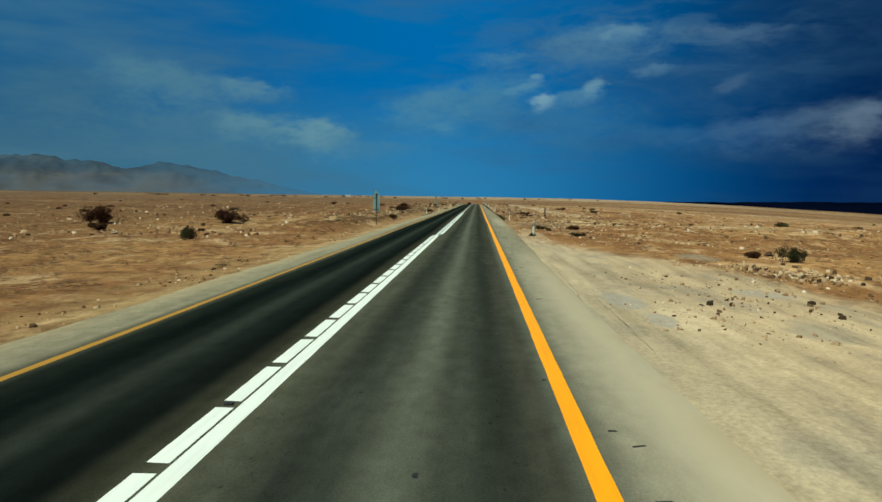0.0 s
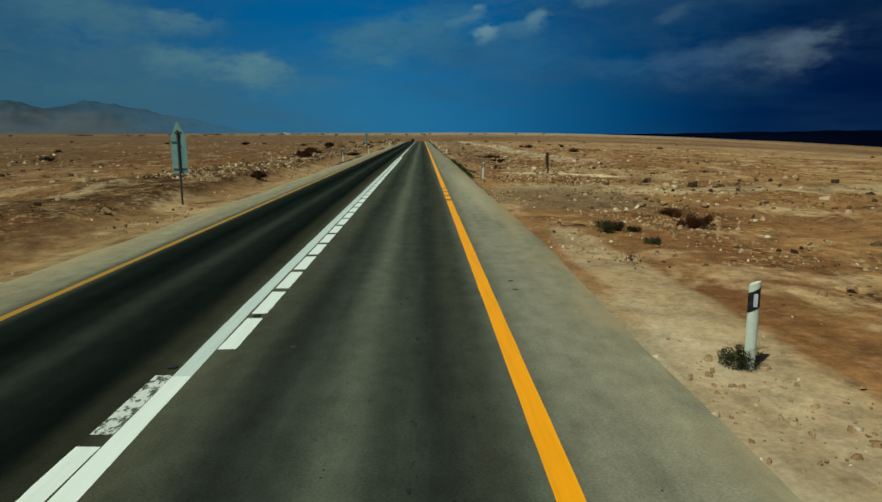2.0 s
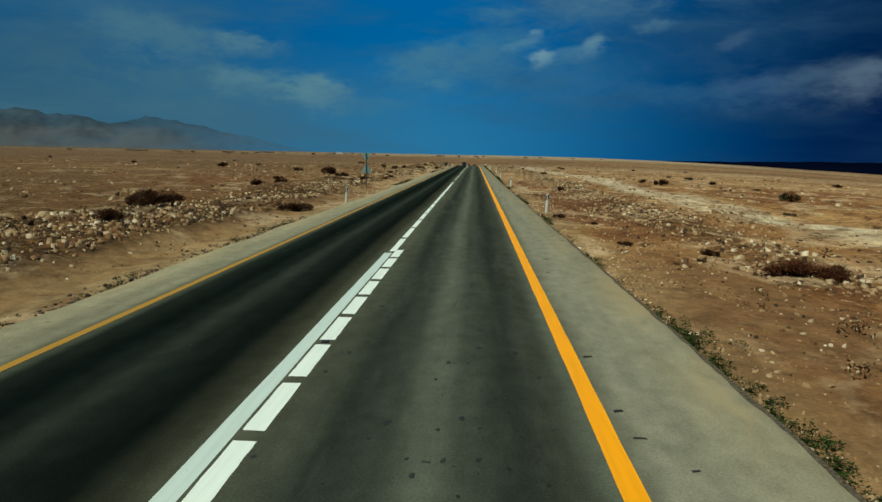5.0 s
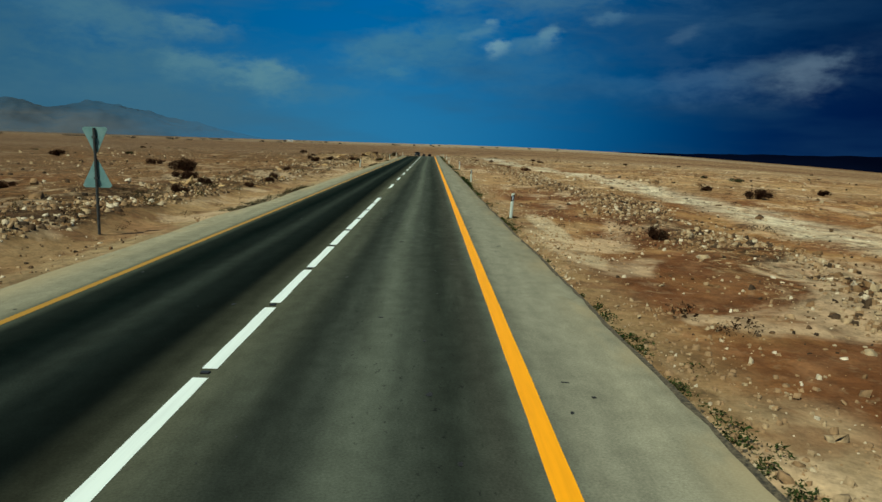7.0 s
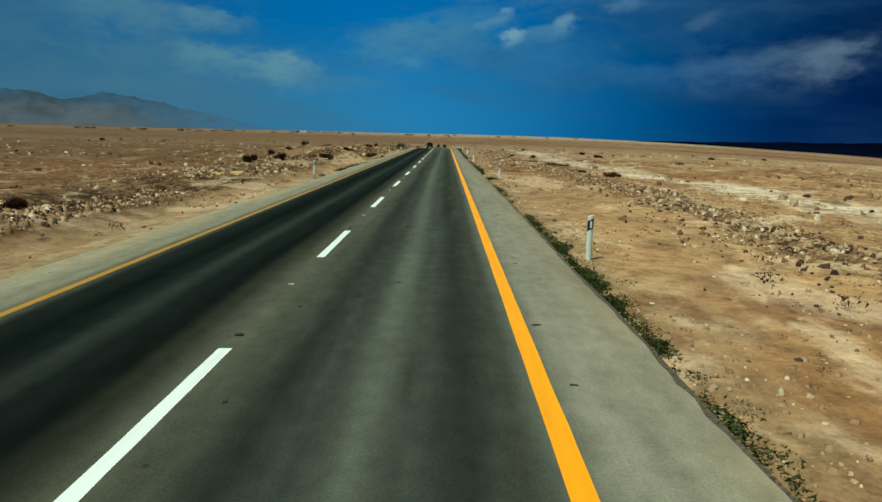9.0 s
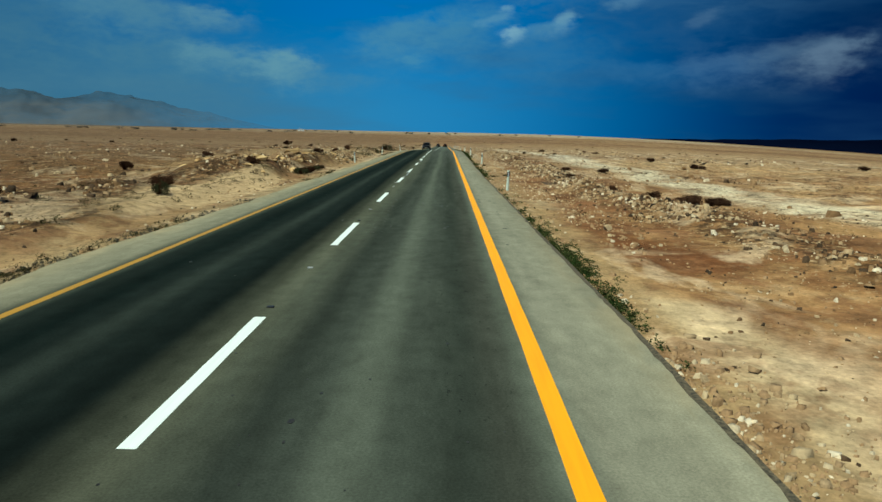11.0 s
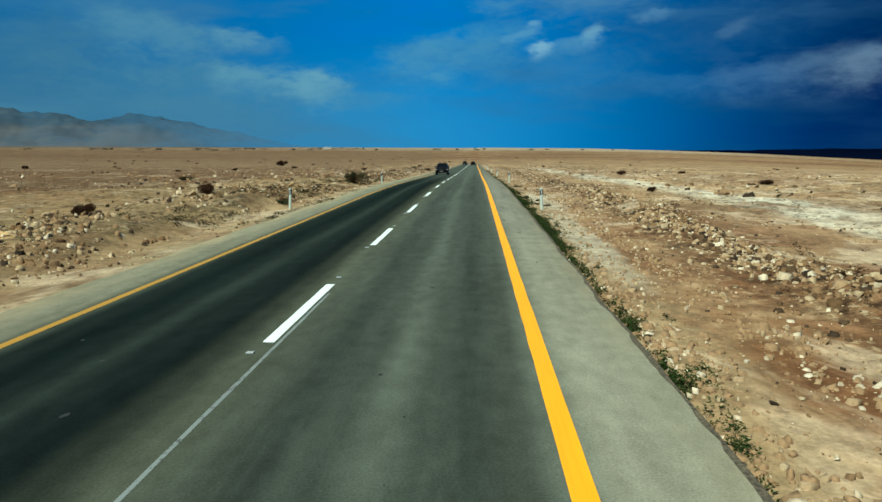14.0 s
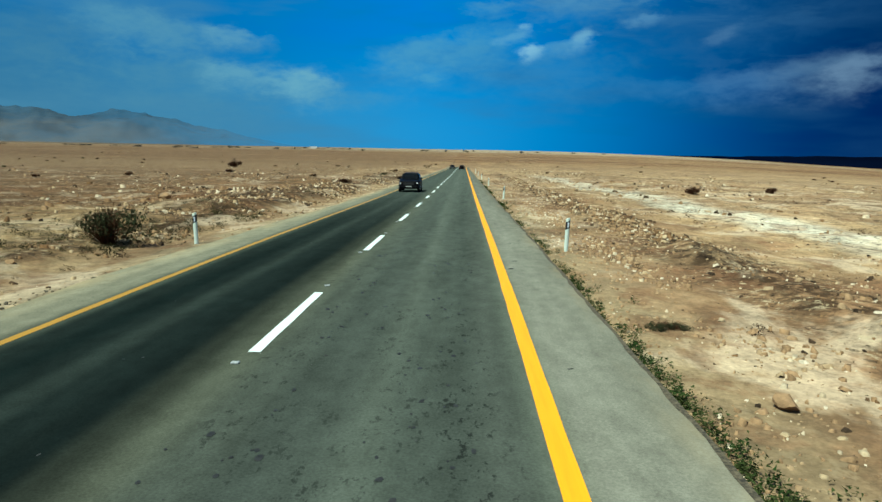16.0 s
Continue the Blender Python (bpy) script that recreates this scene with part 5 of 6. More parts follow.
ROCKS = [rock_mesh(300 + k, 2, f) for k, f in enumerate((0.75, 0.62, 0.85, 0.7, 0.55, 0.9, 0.66, 0.8))]


def rock(x, y, s, k, label, group="scattered rocks", stretch=1.0):
    ob = new("rock", ROCKS[k % len(ROCKS)])
    rng = random.Random(int(x * 97 + y * 13))
    ob.matrix_basis = pose(x, y, ground_at(x, y) + 0.16 * s, rng.uniform(-12, 12), rng.uniform(-12, 12), rng.uniform(0, 360)) @ Matrix.Diagonal((s * stretch, s, s, 1))
    return tagged(ob, label, "rock", group)


RIGHT_ROCKS = ((3.05, 260.4, 0.36, 0), (4.66, 233.9, 0.36, 1), (7.1, 236.6, 0.30, 2), (3.73, 321.2, 0.34, 1), (3.95, 314.2, 0.36, 0), (16.2, 319.0, 1.0, 2), (2.88, 248.7, 0.22, 0), (7.6, 89.2, 0.45, 2), (8.7, 89.8, 0.5, 0), (8.2, 62.2, 0.35, 1), (9.3, 63.0, 0.42, 0), (9.9, 62.4, 0.3, 2), (8.9, 61.6, 0.26, 3), (10.4, 61.8, 0.34, 1), (7.6, 61.0, 0.2, 2), (6.1, 116.4, 0.4, 1))
LEFT_ROCKS = ((-15.8, 350.5, 0.9, 0), (-14.2, 309.0, 0.75, 2), (-17.5, 302.0, 0.6, 1), (-10.3, 60.0, 0.55, 0), (-8.9, 318.0, 0.35, 1), (-13.0, 262.0, 0.7, 0), (-12.2, 264.5, 0.9, 2), (-11.6, 266.5, 0.8, 1), (-12.8, 268.0, 0.65, 0), (-10.8, 265.0, 0.5, 2))
for x, y, s, k in (*RIGHT_ROCKS, *LEFT_ROCKS):
    rock(x, y, s, k, "large pale angular boulder on bare earth" if s > 0.55 else "pale angular limestone rock on the verge", stretch=1.25)
rng = random.Random(11)
for k in range(330):
    u = rng.random()
    if u < 0.46:
        x, y = -rng.gauss(11.6, 1.9), rng.uniform(45, 420)
    elif u < 0.90:
        y = rng.uniform(120, 430)
        x = float(ridge_x(y)) + rng.gauss(0, 0.6)
    else:
        x, y = rng.gauss(8.0, 2.0), rng.uniform(36, 125)
    if x > 0 and x < 4.6:
        x = 4.6 + rng.random() * 4
    if x < 0 and x > (-10.0 if y < 240 else -8.8):
        x = -10.2 - rng.random() * 4
    if -13.5 < x < 0 and 234 < y < 255:
        x -= 4.0
    rock(x, y, 0.08 + 0.26 * rng.random() ** 3, k, "pale weathered limestone rock among rubble")


# an outcrop of ochre rock on the left bank
OCHRE_ROCKS = []
for k in range(6):
    me = rock_mesh(340 + k, 3, (0.7, 0.85, 0.6, 0.75, 0.9, 0.65)[k], 16, 0.11)
    me.materials[0] = OCHRE
    OCHRE_ROCKS.append(me)
rng = random.Random(19)
heaps = [(-10.9, 258.0, 9, 1.6), (-11.2, 263.5, 13, 2.0), (-11.6, 269.5, 10, 2.0), (-14.6, 266.0, 5, 1.5), (-16.4, 260.0, 4, 1.3), (-12.4, 291.0, 5, 1.4), (-13.0, 216.0, 6, 1.6), (-11.8, 320.0, 4, 1.3), (-10.2, 280.5, 4, 0.8), (-11.8, 172.0, 5, 1.6), (-11.4, 186.0, 6, 2.0), (-12.2, 197.0, 4, 1.6), (-14.0, 103.0, 4, 2.0)]
k = 0
for hx, hy, n, spread in heaps:
    for j in range(n):
        x, y = hx + rng.gauss(0, 0.5 * spread), hy + rng.gauss(0, spread)
        x, s = min(x, -9.6), 0.34 + (1.25 if 255 < hy < 272 else 0.65) * rng.random() ** 1.5
        ob = new("boulder", OCHRE_ROCKS[k % 6])
        ob.matrix_basis = pose(x, y, ground_at(x, y) + 0.10 * s, rng.uniform(-25, 25), rng.uniform(-25, 25), rng.uniform(0, 360)) @ Matrix.Diagonal((s * rng.uniform(0.9, 1.4), s, s * rng.uniform(0.6, 0.95), 1))
        tagged(ob, "ochre weathered boulder of the roadside outcrop", "rock", "ochre outcrop boulders")
        k += 1


# broken stones: a box with its corners knocked about and one or two cut off
CHIP = np.array(((-.5, -.5, -.5), (.5, -.5, -.5), (.5, .5, -.5), (-.5, .5, -.5), (-.36, -.42, .5), (.44, -.30, .5), (.34, .42, .5), (-.42, .34, .5)))
CHIP_TRI = np.array(((0, 4, 5), (0, 5, 1), (1, 5, 6), (1, 6, 2), (2, 6, 7), (2, 7, 3), (3, 7, 4), (3, 4, 0), (4, 7, 6), (4, 6, 5)))


def strewn(name, n, seed, pick, sizes, label, mat=GRAVEL, category="gravel"):
    """Small angular stones, joined into one mesh."""
    r = np.random.RandomState(seed)
    base, tri = CHIP, CHIP_TRI
    xy = pick(r, n)
    n = len(xy)
    s = sizes[0] + (sizes[1] - sizes[0]) * r.rand(n) ** 3
    z = land(xy[:, 0], xy[:, 1])
    jit = base[None] * (0.45 + 0.75 * r.rand(n, len(base), 3))
    jit = jit * (s[:, None, None] * (0.55 + 0.9 * r.rand(n, 1, 3)))
    lean = 0.5 * r.randn(n, 1)
    jit[..., 2] = jit[..., 2] * 0.75 + lean * jit[..., 0] * 0.6
    a = r.rand(n) * 6.283
    c, q = np.cos(a)[:, None], np.sin(a)[:, None]
    X = jit[..., 0] * c - jit[..., 1] * q + xy[:, 0:1]
    Y = jit[..., 0] * q + jit[..., 1] * c + xy[:, 1:2]
    Z = jit[..., 2] + (z + s * 0.14)[:, None]
    P = np.stack([X, Y, Z], -1).reshape(-1, 3)
    F = (tri[None] + (np.arange(n) * len(base))[:, None, None]).reshape(-1, 3)
    me = bpy.data.meshes.new(name)
    me.vertices.add(len(P))
    me.vertices.foreach_set("co", P.astype(np.float32).ravel())
    me.loops.add(F.size)
    me.loops.foreach_set("vertex_index", F.astype(np.int32).ravel())
    me.polygons.add(len(F))
    me.polygons.foreach_set("loop_start", np.arange(0, F.size, 3, dtype=np.int32))
    me.update(calc_edges=True)
    me.materials.append(mat)
    tagged(new(name, me), label, category, kind="stuff")


def clustered(xc, xs, y0, y1, lo, hi, seed):
    def pick(r, n):
        y = y0 + (y1 - y0) * r.rand(n * 5)
        x = (xc(y) if callable(xc) else xc) + (xs(y) if callable(xs) else xs) * r.randn(n * 5)
        keep = (fbm(x, y, 0.30, seed, 3) + 0.16 * r.randn(n * 5) > 0.10) & (x > lo) & (x < (hi(y) if callable(hi) else hi))
        p = np.stack([x, y], -1)[keep]
        return p[:n] if len(p) >= n else np.concatenate([p] * 6)[:n]
    return pick


def beyond(seed):
    def pick(r, n):
        side = np.where(r.rand(n * 6) < 0.5, -1.0, 1.0)
        x, y = side * (13.0 + 30.0 * np.abs(r.randn(n * 6))), 20 + 600 * r.rand(n * 6)
        keep = fbm(x, y, 0.10, seed, 3) + 0.2 * r.randn(n * 6) > 0.05
        return np.stack([x, y], -1)[keep][:n]
    return pick


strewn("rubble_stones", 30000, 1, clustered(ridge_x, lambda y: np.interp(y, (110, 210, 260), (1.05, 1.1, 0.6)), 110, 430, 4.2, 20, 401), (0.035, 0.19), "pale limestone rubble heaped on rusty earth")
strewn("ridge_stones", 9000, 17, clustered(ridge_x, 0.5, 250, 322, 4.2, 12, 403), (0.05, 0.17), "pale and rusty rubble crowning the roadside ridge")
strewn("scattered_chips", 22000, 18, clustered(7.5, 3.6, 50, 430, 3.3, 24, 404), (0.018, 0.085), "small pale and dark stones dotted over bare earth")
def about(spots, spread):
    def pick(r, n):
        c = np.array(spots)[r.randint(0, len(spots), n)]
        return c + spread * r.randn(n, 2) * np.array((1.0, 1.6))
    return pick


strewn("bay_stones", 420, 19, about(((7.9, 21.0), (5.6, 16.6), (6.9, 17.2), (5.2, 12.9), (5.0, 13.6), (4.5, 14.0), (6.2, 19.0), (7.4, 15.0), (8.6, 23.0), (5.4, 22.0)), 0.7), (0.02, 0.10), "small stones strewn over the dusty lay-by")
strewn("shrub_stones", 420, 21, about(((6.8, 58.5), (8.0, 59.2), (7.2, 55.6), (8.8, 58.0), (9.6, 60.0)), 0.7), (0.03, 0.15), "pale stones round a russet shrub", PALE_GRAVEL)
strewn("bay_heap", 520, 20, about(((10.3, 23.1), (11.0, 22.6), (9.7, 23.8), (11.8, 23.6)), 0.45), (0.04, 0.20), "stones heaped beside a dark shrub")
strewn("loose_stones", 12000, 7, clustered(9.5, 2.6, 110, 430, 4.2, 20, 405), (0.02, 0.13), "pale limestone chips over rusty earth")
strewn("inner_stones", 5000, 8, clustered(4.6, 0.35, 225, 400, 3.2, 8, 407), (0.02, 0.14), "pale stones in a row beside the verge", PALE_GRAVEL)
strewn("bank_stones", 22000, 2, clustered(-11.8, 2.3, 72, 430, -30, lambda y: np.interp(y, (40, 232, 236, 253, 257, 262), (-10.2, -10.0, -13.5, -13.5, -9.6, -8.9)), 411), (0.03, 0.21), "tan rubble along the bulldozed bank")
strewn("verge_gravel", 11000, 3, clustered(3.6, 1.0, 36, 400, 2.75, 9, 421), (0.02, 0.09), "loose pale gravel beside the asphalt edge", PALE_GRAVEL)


def along_edge(edge, side, spread, spans):
    def pick(r, n):
        y = np.concatenate([a + (b - a) * r.rand(int(n * w)) for a, b, w in spans])
        keep = fbm(y, 0 * y, 0.5, 461, 3) + 0.2 * r.randn(len(y)) > -0.1
        y = y[keep]
        return np.stack([edge(y) + side * (0.04 + spread * np.abs(r.randn(len(y)))), y], -1)
    return pick


strewn("edge_crumbs", 9000, 9, along_edge(right_edge, 1, 0.13, ((78, 130, 0.3), (130, 400, 0.7))), (0.015, 0.05), "dark crumbs of broken asphalt along the verge", CRUMB, "rubble")
strewn("roadside_heaps", 6000, 15, clustered(lambda y: np.where(y < 140, -13.6, -11.4), lambda y: np.where(y < 140, 1.9, 0.95), 92, 205, -22, -9.9, 415), (0.03, 0.20), "tan and rust rubble heaped beside the road")
strewn("heap_stones", 1500, 13, lambda r, n: np.stack([8.3 + 1.9 * r.randn(n), 77.2 + 1.7 * r.randn(n)], -1), (0.02, 0.15), "tan stones heaped round the octagonal sign")
strewn("verge_rubble", 6000, 14, along_edge(right_edge, 1, 0.50, ((222, 260, 0.06), (262, 286, 0.50), (212, 223, 0.14), (286, 300, 0.10), (130, 160, 0.06), (300, 400, 0.12))), (0.025, 0.13), "pale broken stones along the verge", PALE_GRAVEL)
strewn("edge_chips", 12000, 12, along_edge(right_edge, 1, 0.22, ((78, 130, 0.25), (130, 400, 0.75))), (0.015, 0.06), "pale stone chips along the broken asphalt edge", PALE_GRAVEL)
strewn("shoulder_crumbs", 4200, 10, along_edge(left_edge, -1, 0.28, ((98, 128, 0.35), (163, 180, 0.3), (226, 242, 0.2), (300, 330, 0.15))), (0.02, 0.09), "dark broken asphalt along the far shoulder", CRUMB, "rubble")

strewn("left_gravel", 3500, 4, clustered(-8.6, 0.8, 0, 400, -12, -7.6, 431), (0.02, 0.12), "loose gravel beside the far shoulder")
strewn("plain_stones", 3800, 5, clustered(10.0, 5.0, 0, 150, 5.2, 40, 441), (0.025, 0.20), "stones scattered over the sandy plain")
strewn("far_stones", 14000, 6, beyond(451), (0.07, 0.40), "stones dotted over the desert plain")


# ---- shrubs ----
def twig_mesh(name, seed, n, spread, mat):
    rng = random.Random(seed)
    v, f = [], []
    for k in range(n):
        a, up = rng.uniform(0, 6.283), rng.uniform(0.12, 1.0) ** spread
        tip = Vector((math.cos(a) * (1 - up * 0.55), math.sin(a) * (1 - up * 0.55), up)) * rng.uniform(0.7, 1.05)
        mid = tip * 0.5 + Vector((rng.gauss(0, 0.06), rng.gauss(0, 0.06), 0.10))
        root = Vector((rng.gauss(0, 0.07), rng.gauss(0, 0.07), -0.05))
        side = Vector((-math.sin(a), math.cos(a), 0.2)) * rng.uniform(0.008, 0.018)
        i = len(v)
        v += [root - side, root + side, mid - side * 0.8, mid + side * 0.8, tip]
        f += [(i, i + 1, i + 3, i + 2), (i + 2, i + 3, i + 4)]
        for b in range(3):
            t = rng.uniform(0.35, 0.95)
            p = mid.lerp(tip, t)
            q = p + Vector((rng.gauss(0, 0.16), rng.gauss(0, 0.16), rng.gauss(0.06, 0.10)))
            i = len(v)
            v += [p - side * 0.5, p + side * 0.5, q]
            f.append((i, i + 1, i + 2))
    return mesh_from(name, v, f, mat)


def leaf_mesh(name, seed, n, size, mat):
    rng = random.Random(seed)
    lobes = []
    for k in range(9):
        a, r = rng.uniform(0, 6.283), rng.uniform(0.15, 0.72)
        lobes.append((r * math.cos(a), r * math.sin(a), rng.uniform(0.28, 0.62) * (1.15 - 0.5 * r), rng.uniform(0.20, 0.40)))

    def place(q):
        x, y, z, r = lobes[q.randrange(9)]
        d = Vector((q.gauss(0, 1), q.gauss(0, 1), q.gauss(0, 1))).normalized() * r * q.random() ** 0.35
        return (x + d.x, y + d.y, max(0.02, z + d.z))
    v, f = leaf_cloud(rng, n, place, size)
    return mesh_from(name, v, f, mat)


SHRUBS = {
    "dry": [(twig_mesh("branching", 501 + k, 130, 0.8, DRY_TWIG), leaf_mesh("foliage", 511 + k, 4200, 0.042, DRY_LEAF)) for k in range(3)],
    "green": [(twig_mesh("branching", 521 + k, 110, 0.8, DRY_TWIG), leaf_mesh("foliage", 531 + k, 2600, 0.042, GREEN_LEAF)) for k in range(2)],
}
SHRUBS["russet"] = [(stems, leaf_mesh("foliage", 541 + k, 3600, 0.042, RUSSET_LEAF)) for k, (stems, _) in enumerate(SHRUBS["dry"][:2])]
LABELS = {"russet": "russet dried-out desert shrub on bare earth", "dry": "dark dry brown desert shrub on sandy ground", "green": "grey-green desert shrub on stony ground"}


def shrub(x, y, w, h, kind, k):
    stems, leaves = SHRUBS[kind][k % len(SHRUBS[kind])]
    s = empty("shrub", (x, y, 0), label=LABELS[kind], category="shrub", group="desert shrubs")
    for name, me in (("branching", stems), ("foliage", leaves)):
        ob = new(name, me)
        ob.parent = s
    s.matrix_basis = pose(x, y, ground_at(x, y) - 0.02, 0, 0, 53 * k + 10 * x) @ Matrix.Diagonal((w * 0.55, w * 0.55, h, 1))


LEFT_NEAR = (
    (-11.9, 194.0, 1.0, 0.5, "dry"), (-10.2, 180.4, 1.0, 0.42, "dry"), (-10.3, 175.8, 0.8, 0.35, "dry"), (-11.7, 188.0, 1.1, 0.5, "dry"), (-17.1, 184.4, 2.2, 0.8, "dry"),
    (-33.5, 60, 4.2, 1.9, "dry"), (-22.8, 62, 4.0, 1.5, "dry"), (-15.9, 37.5, 1.2, 1.0, "green"), (-20.0, 49.0, 0.8, 0.4, "dry"), (-9.6, 78.5, 1.2, 0.65, "dry"),
    (-12.3, 110, 2.1, 1.15, "dry"), (-12.2, 119.5, 1.4, 0.5, "dry"), (-9.2, 132, 2.0, 0.6, "dry"), (-16.0, 133, 1.6, 0.6, "dry"), (-15.0, 150, 1.6, 0.6, "dry"),
    (-29.0, 209, 1.8, 0.8, "dry"), (-20.5, 195, 3.4, 1.35, "dry"), (-13.0, 176.0, 1.3, 0.6, "dry"), (-11.6, 168.0, 1.0, 0.5, "dry"),
)
LEFT_FAR = (
    (-47.0, 224, 2.4, 1.0, "dry"), (-15.7, 230.6, 1.8, 0.9, "dry"), (-14.4, 236.2, 1.5, 0.75, "dry"), (-12.0, 244.0, 1.5, 0.55, "dry"), (-11.0, 241.2, 0.9, 0.7, "green"),
    (-11.5, 256, 1.2, 0.7, "dry"), (-9.3, 261.5, 1.3, 0.45, "dry"), (-22.0, 262.0, 1.5, 0.7, "dry"), (-26.0, 290.0, 1.6, 0.7, "dry"), (-13.2, 308.5, 1.1, 0.85, "dry"),
    (-9.3, 308.0, 0.9, 0.35, "green"), (-10.3, 334.0, 2.2, 1.35, "green"), (-72.0, 530, 5.0, 2.4, "dry"), (-14.0, 395.0, 2.0, 0.6, "dry"), (-9.6, 420.0, 1.5, 0.6, "dry"),
    (-9.25, 259.4, 1.3, 0.55, "green"), (-9.15, 261.0, 1.2, 0.5, "dry"), (-9.3, 263.2, 1.4, 0.5, "green"), (-9.35, 265.3, 1.2, 0.4, "dry"), (-9.4, 267.0, 1.0, 0.3, "green"),
    (-11.2, 276.0, 1.0, 0.45, "dry"), (-14.0, 284.0, 1.3, 0.55, "dry"), (-13.0, 297.0, 1.2, 0.5, "dry"),
)
RIGHT_NEAR = (
    (13.0, 28.5, 1.4, 0.85, "green"), (11.9, 29.6, 1.0, 0.4, "dry"), (6.5, 44.6, 1.1, 0.35, "green"), (7.0, 44.9, 0.5, 0.3, "russet"), (8.5, 60.0, 1.1, 0.35, "russet"),
    (7.9, 56.4, 1.1, 0.55, "russet"), (5.4, 55.4, 0.6, 0.35, "green"), (5.8, 55.2, 0.5, 0.25, "green"), (5.0, 55.0, 0.7, 0.45, "green"), (5.7, 53.4, 0.5, 0.25, "green"),
    (7.5, 102.6, 0.6, 0.45, "dry"), (7.6, 108.8, 0.7, 0.28, "dry"), (7.6, 114.6, 1.7, 0.5, "russet"), (8.5, 114.2, 1.2, 0.4, "russet"), (8.6, 110.5, 0.9, 0.4, "dry"),
    (3.74, 44.5, 0.62, 0.3, "green"), (3.1, 258.3, 0.5, 0.13, "green"), (3.4, 258.9, 0.4, 0.1, "green"), (3.9, 259.5, 0.45, 0.12, "green"), (5.9, 90.6, 0.8, 0.22, "green"), (6.2, 93.5, 0.7, 0.2, "dry"), (3.45, 86.6, 0.7, 0.16, "green"), (3.75, 85.6, 0.6, 0.14, "green"),
    (3.3, 89.0, 0.5, 0.14, "green"), (3.8, 129.5, 0.7, 0.25, "dry"), (4.7, 119.7, 0.6, 0.20, "dry"), (4.9, 126.8, 0.5, 0.16, "dry"), (6.8, 117.9, 0.6, 0.25, "dry"),
    (3.35, 273.0, 0.42, 0.2, "green"), (3.6, 309.5, 0.34, 0.16, "green"), (3.3, 307.2, 0.36, 0.15, "green"), (3.7, 306.3, 0.42, 0.18, "green"), (3.6, 324.7, 0.6, 0.14, "green"),
)
RIGHT_FAR = (
    (7.2, 157.2, 0.7, 0.55, "dry"), (10.3, 226.2, 1.0, 0.45, "russet"), (12.6, 226.6, 1.6, 0.55, "russet"), (9.0, 244.0, 0.9, 0.42, "dry"), (10.4, 243.8, 1.3, 0.48, "dry"),
    (11.6, 244.4, 1.2, 0.45, "dry"), (8.2, 248.0, 0.6, 0.3, "dry"), (11.4, 264.2, 1.0, 0.45, "dry"), (12.0, 320.0, 0.9, 0.4, "dry"), (3.15, 311.2, 0.42, 0.24, "green"),
    (3.35, 324.6, 0.4, 0.2, "green"), (2.95, 315.4, 0.35, 0.2, "green"), (3.3, 162.2, 0.45, 0.12, "dry"), (7.7, 257.4, 0.8, 0.32, "dry"), (8.6, 264.0, 0.9, 0.35, "dry"),
    (11.0, 245.0, 1.3, 0.5, "dry"), (12.6, 245.6, 1.4, 0.4, "dry"), (36.0, 395.0, 1.9, 0.8, "dry"),
)
for k, (x, y, w, h, kind) in enumerate((*LEFT_NEAR, *LEFT_FAR, *RIGHT_NEAR, *RIGHT_FAR)):
    shrub(x, y, w, h, kind, k)
rng = random.Random(29)
for k in range(130):
    side = rng.choice((-1, -1, 1))
    y = rng.uniform(40, 900)
    x = side * ((14 if side < 0 else 22) + rng.random() ** 1.6 * (50 + 0.28 * y))
    w = rng.uniform(0.8, 2.2)
    shrub(x, y, w, w * rng.uniform(0.3, 0.5), "dry" if rng.random() < 0.8 else "green", k)


# ---- weeds along the asphalt edge ----
def weeds():
    rng = random.Random(41)
    v, f = [], []
    spots = [rng.uniform(70, 420) for _ in range(6500)]
    for a, b, n in ((286, 322, 760), (262, 286, 420), (212, 223, 260), (80, 106, 420), (182, 198, 260), (221, 236, 90), (256, 270, 60)):
        spots += [q for q in (rng.triangular(a, b) for _ in range(2 * n)) if fbm(np.array([q]), np.array([0.0]), 0.9, 475, 3)[0] > 0.10]
    for k, y in enumerate(spots):
        dense = -0.05 + 0.75 * max(0.0, 0.35 + float(fbm(np.array([y]), np.array([0.0]), 0.25, 471, 3)[0])) + 0.55 * max(0, 1 - abs(y - 302) / 26) + 0.6 * max(0, 1 - abs(y - 190) / 10) + 0.5 * max(0, 1 - abs(y - 92) / 18) + 0.4 * max(0, 1 - abs(y - 228) / 9)
        if k < 6500 and rng.random() > dense:
            continue
        x = float(right_edge(np.array([y]))[0]) + 0.10 + abs(rng.gauss(0, 0.12 if rng.random() < (0.3 if 212 < y < 223 else 0.88) else 0.35))
        z, h, r = ground_at(x, y), rng.uniform(0.04, 0.10) + 0.13 * rng.random() ** 2, rng.uniform(0.06, 0.20)
        for b in range(46):
            a, lean = rng.uniform(0, 6.283), rng.random() ** 0.7
            p = Vector((x + r * math.cos(a) * lean, y + r * math.sin(a) * lean * 1.7, z + h * rng.random() * (1.15 - lean)))
            q = p + Vector((rng.gauss(0, 0.026), rng.gauss(0, 0.026), rng.gauss(0.008, 0.012)))
            w = Vector((rng.gauss(0, 1), rng.gauss(0, 1), rng.gauss(0, 0.6))).normalized() * rng.uniform(0.010, 0.022)
            i = len(v)
            v += [p - w, p + w, q]
            f.append((i, i + 1, i + 2))
    tagged(new("verge_weeds", mesh_from("verge_weeds", v, f, WEED)), "low green weeds along the crumbling asphalt edge", "weeds", kind="stuff")


weeds()


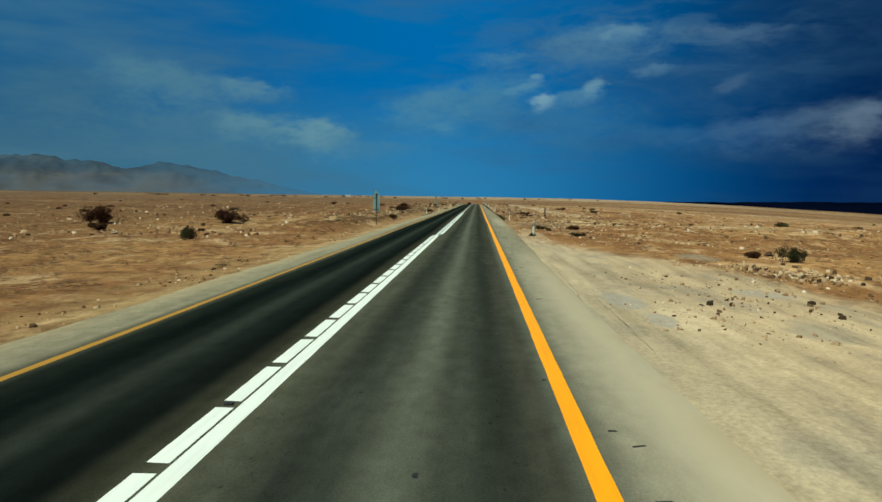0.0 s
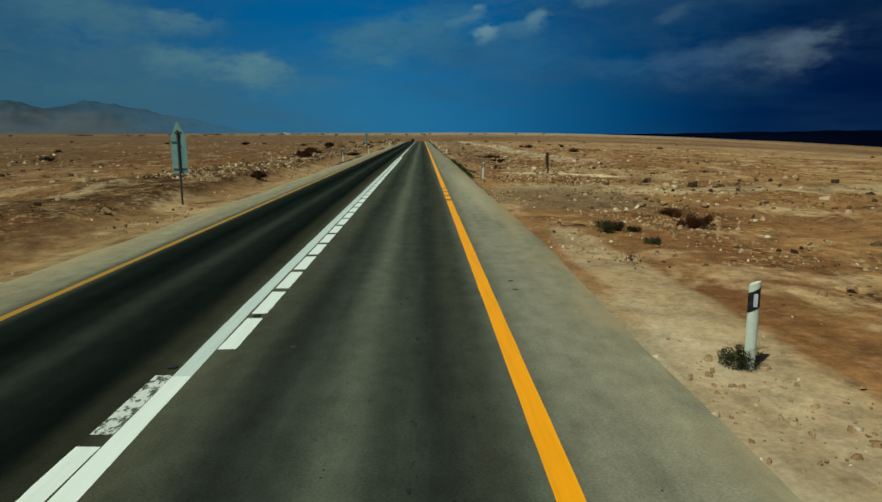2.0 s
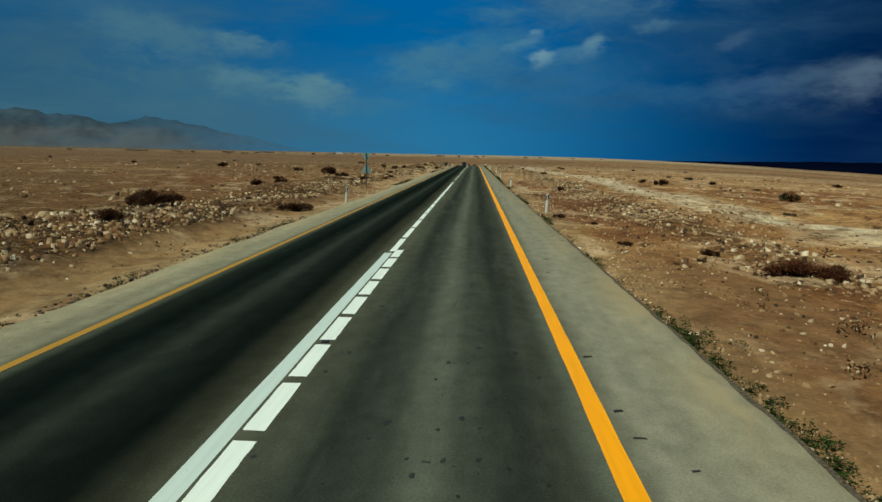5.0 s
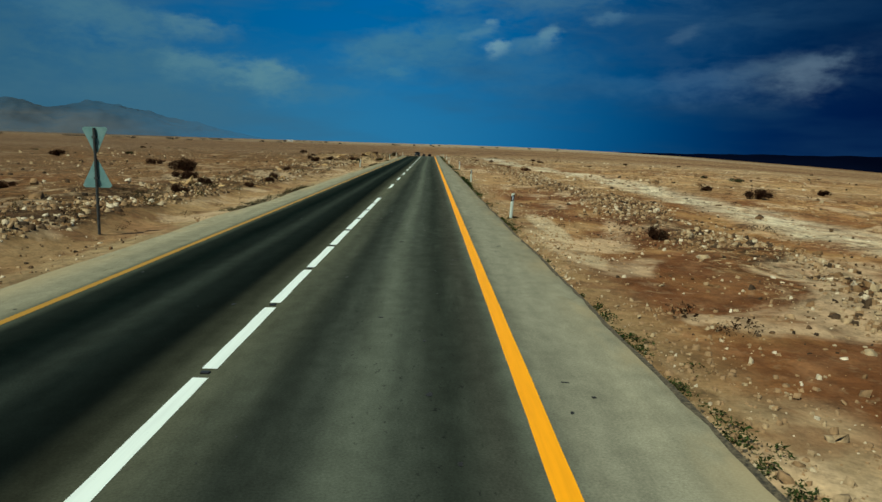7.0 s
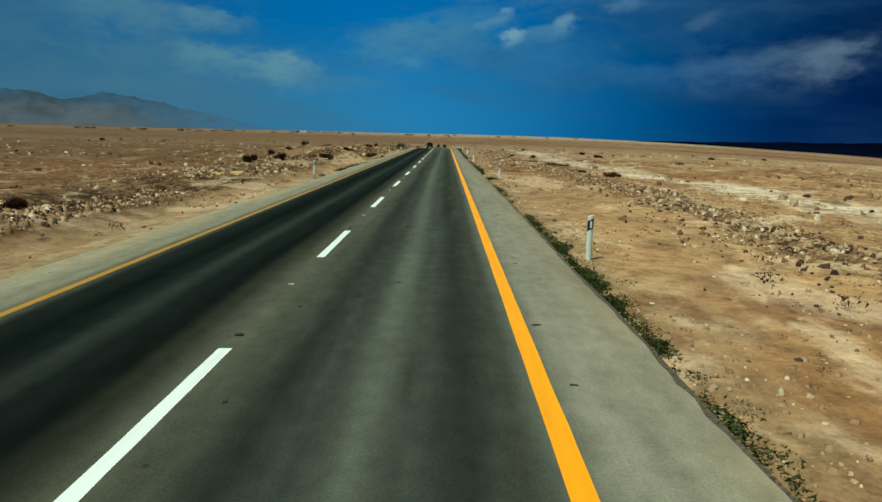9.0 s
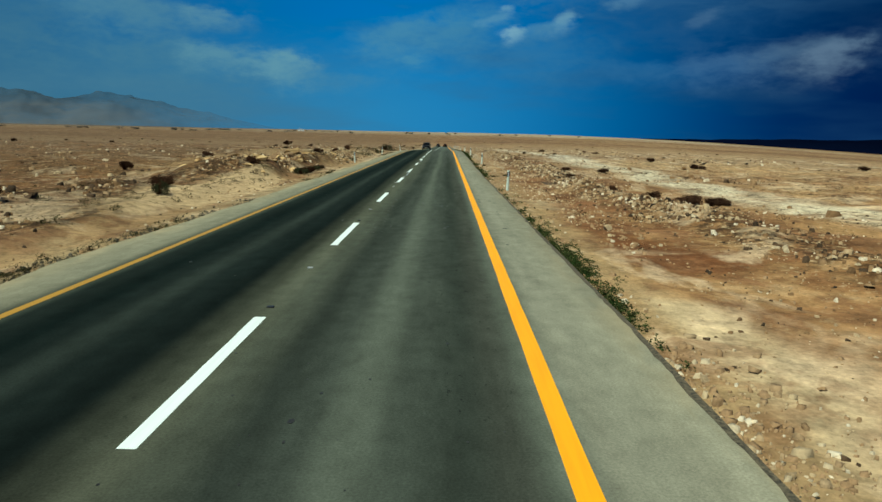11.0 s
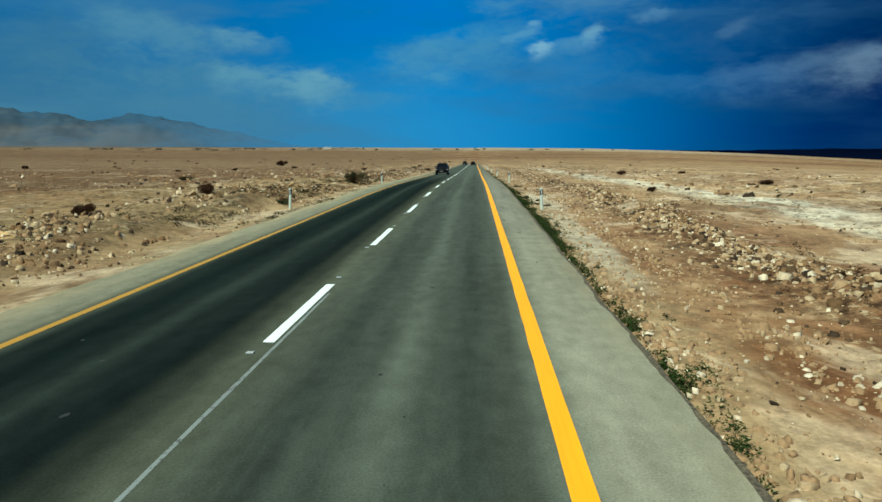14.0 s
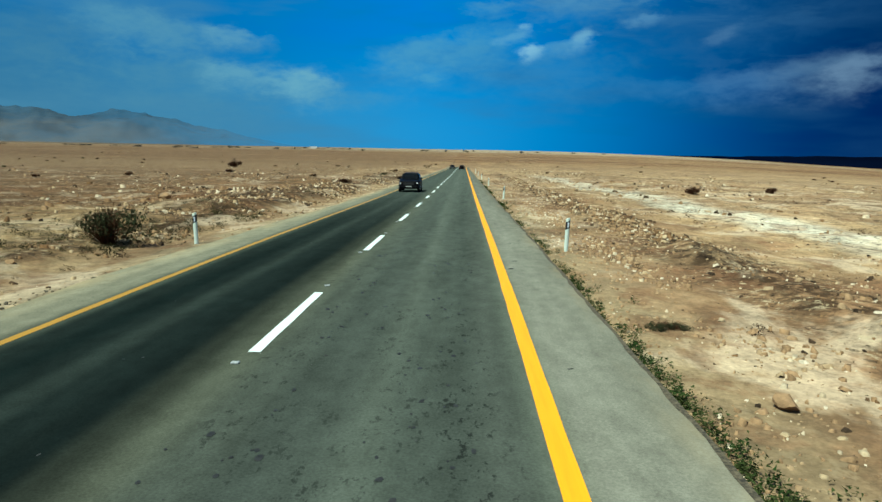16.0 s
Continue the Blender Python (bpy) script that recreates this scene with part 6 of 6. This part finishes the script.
def on_the_plain(r):
    n = 5200
    side = r.rand(n) < 0.45
    y = 20 + 480 * r.rand(n)
    x = np.where(side, -8.8 - 26 * r.rand(n) ** 1.7, 4.2 + 34 * r.rand(n) ** 1.5)
    keep = (fbm(x, y, 0.13, 481, 3) + 0.12 * r.randn(n) > 0.06) & ~((x > 0) & (x < 10) & (y < 50))
    return x[keep], y[keep]


def on_the_banks(r):
    n = 5200
    y = 45 + 330 * r.rand(n)
    y = np.where(r.rand(n) < 0.35, 284 + 70 * r.rand(n), y)
    y = np.where(r.rand(n) < 0.22, 78 + 60 * r.rand(n), y)
    x = np.interp(y, (45, 225, 262), (-10.3, -10.1, -9.1)) - np.abs(2.6 * r.randn(n))
    keep = fbm(x, y, 0.2, 491, 3) + 0.15 * r.randn(n) > 0.0
    return x[keep], y[keep]


def tufts(name, seed, where, top, mat, label):
    """Dead tufts up to a hand high."""
    r = np.random.RandomState(seed)
    x, y = where(r)
    n = len(x)
    size = 0.07 + (top - 0.07) * r.rand(n) ** 2.5
    z = land(x, y)
    leaves = 70
    d = r.randn(n, leaves, 3)
    d /= np.linalg.norm(d, axis=-1, keepdims=True)
    d = d * r.rand(n, leaves, 1) ** 0.4
    c = np.stack([x, y, z], -1)[:, None] + d * size[:, None, None] * np.array((1.0, 1.0, 0.55)) + np.array((0, 0, 0.3)) * size[:, None, None]
    u, w = r.randn(n, leaves, 3), r.randn(n, leaves, 3)
    k = 0.085 * size[:, None, None]
    P = np.stack([c + u * k, c - u * k * 0.6 + w * k * 0.5, c - u * k * 0.6 - w * k * 0.5], 2).reshape(-1, 3)
    F = np.arange(len(P)).reshape(-1, 3)
    me = mesh_from(name, P.tolist(), F.tolist(), mat)
    tagged(new(name, me), label, "scrub", kind="stuff")


tufts("dry_scrub", 53, on_the_plain, 0.33, DEAD_TUFT, "low dead tufts dotted over the stony earth")
def along_far_shoulder(r):
    y = np.concatenate([a + (b - a) * r.rand(n) for a, b, n in ((162, 181, 420), (100, 126, 240), (214, 238, 380), (252, 264, 260), (298, 312, 160))])
    keep = fbm(y, 0 * y, 0.6, 495, 3) + 0.2 * r.randn(len(y)) > 0.0
    y = y[keep]
    return left_edge(y) - 0.10 - 0.28 * np.abs(r.randn(len(y))), y


tufts("shoulder_weeds", 61, along_far_shoulder, 0.20, OLIVE_TUFT, "dark low weeds along the far shoulder's edge")
tufts("bank_scrub", 57, on_the_banks, 0.30, OLIVE_TUFT, "olive and brown tufts among the bank's rubble")


# ---- a bent loop of wire left on the sand ----
def wire_loop(x, y):
    cu = bpy.data.curves.new("wire", "CURVE")
    cu.dimensions, cu.bevel_depth, cu.bevel_resolution = "3D", 0.012, 2
    sp = cu.splines.new("BEZIER")
    pts = ((-0.32, 0.12, 0.05), (-0.30, -0.02, 0.02), (-0.08, -0.10, 0.02), (0.18, -0.08, 0.03), (0.34, -0.06, 0.02), (0.24, 0.02, 0.04), (0.02, -0.02, 0.05))
    sp.bezier_points.add(len(pts) - 1)
    for b, p in zip(sp.bezier_points, pts):
        b.co = p
        b.handle_left_type = b.handle_right_type = "AUTO"
    cu.materials.append(WIRE)
    ob = new("wire_loop", cu)
    ob.location = (x, y, ground_at(x, y) + 0.01)
    tagged(ob, "bent loop of dark wire on the sand", "wire")


wire_loop(4.35, 56.2)
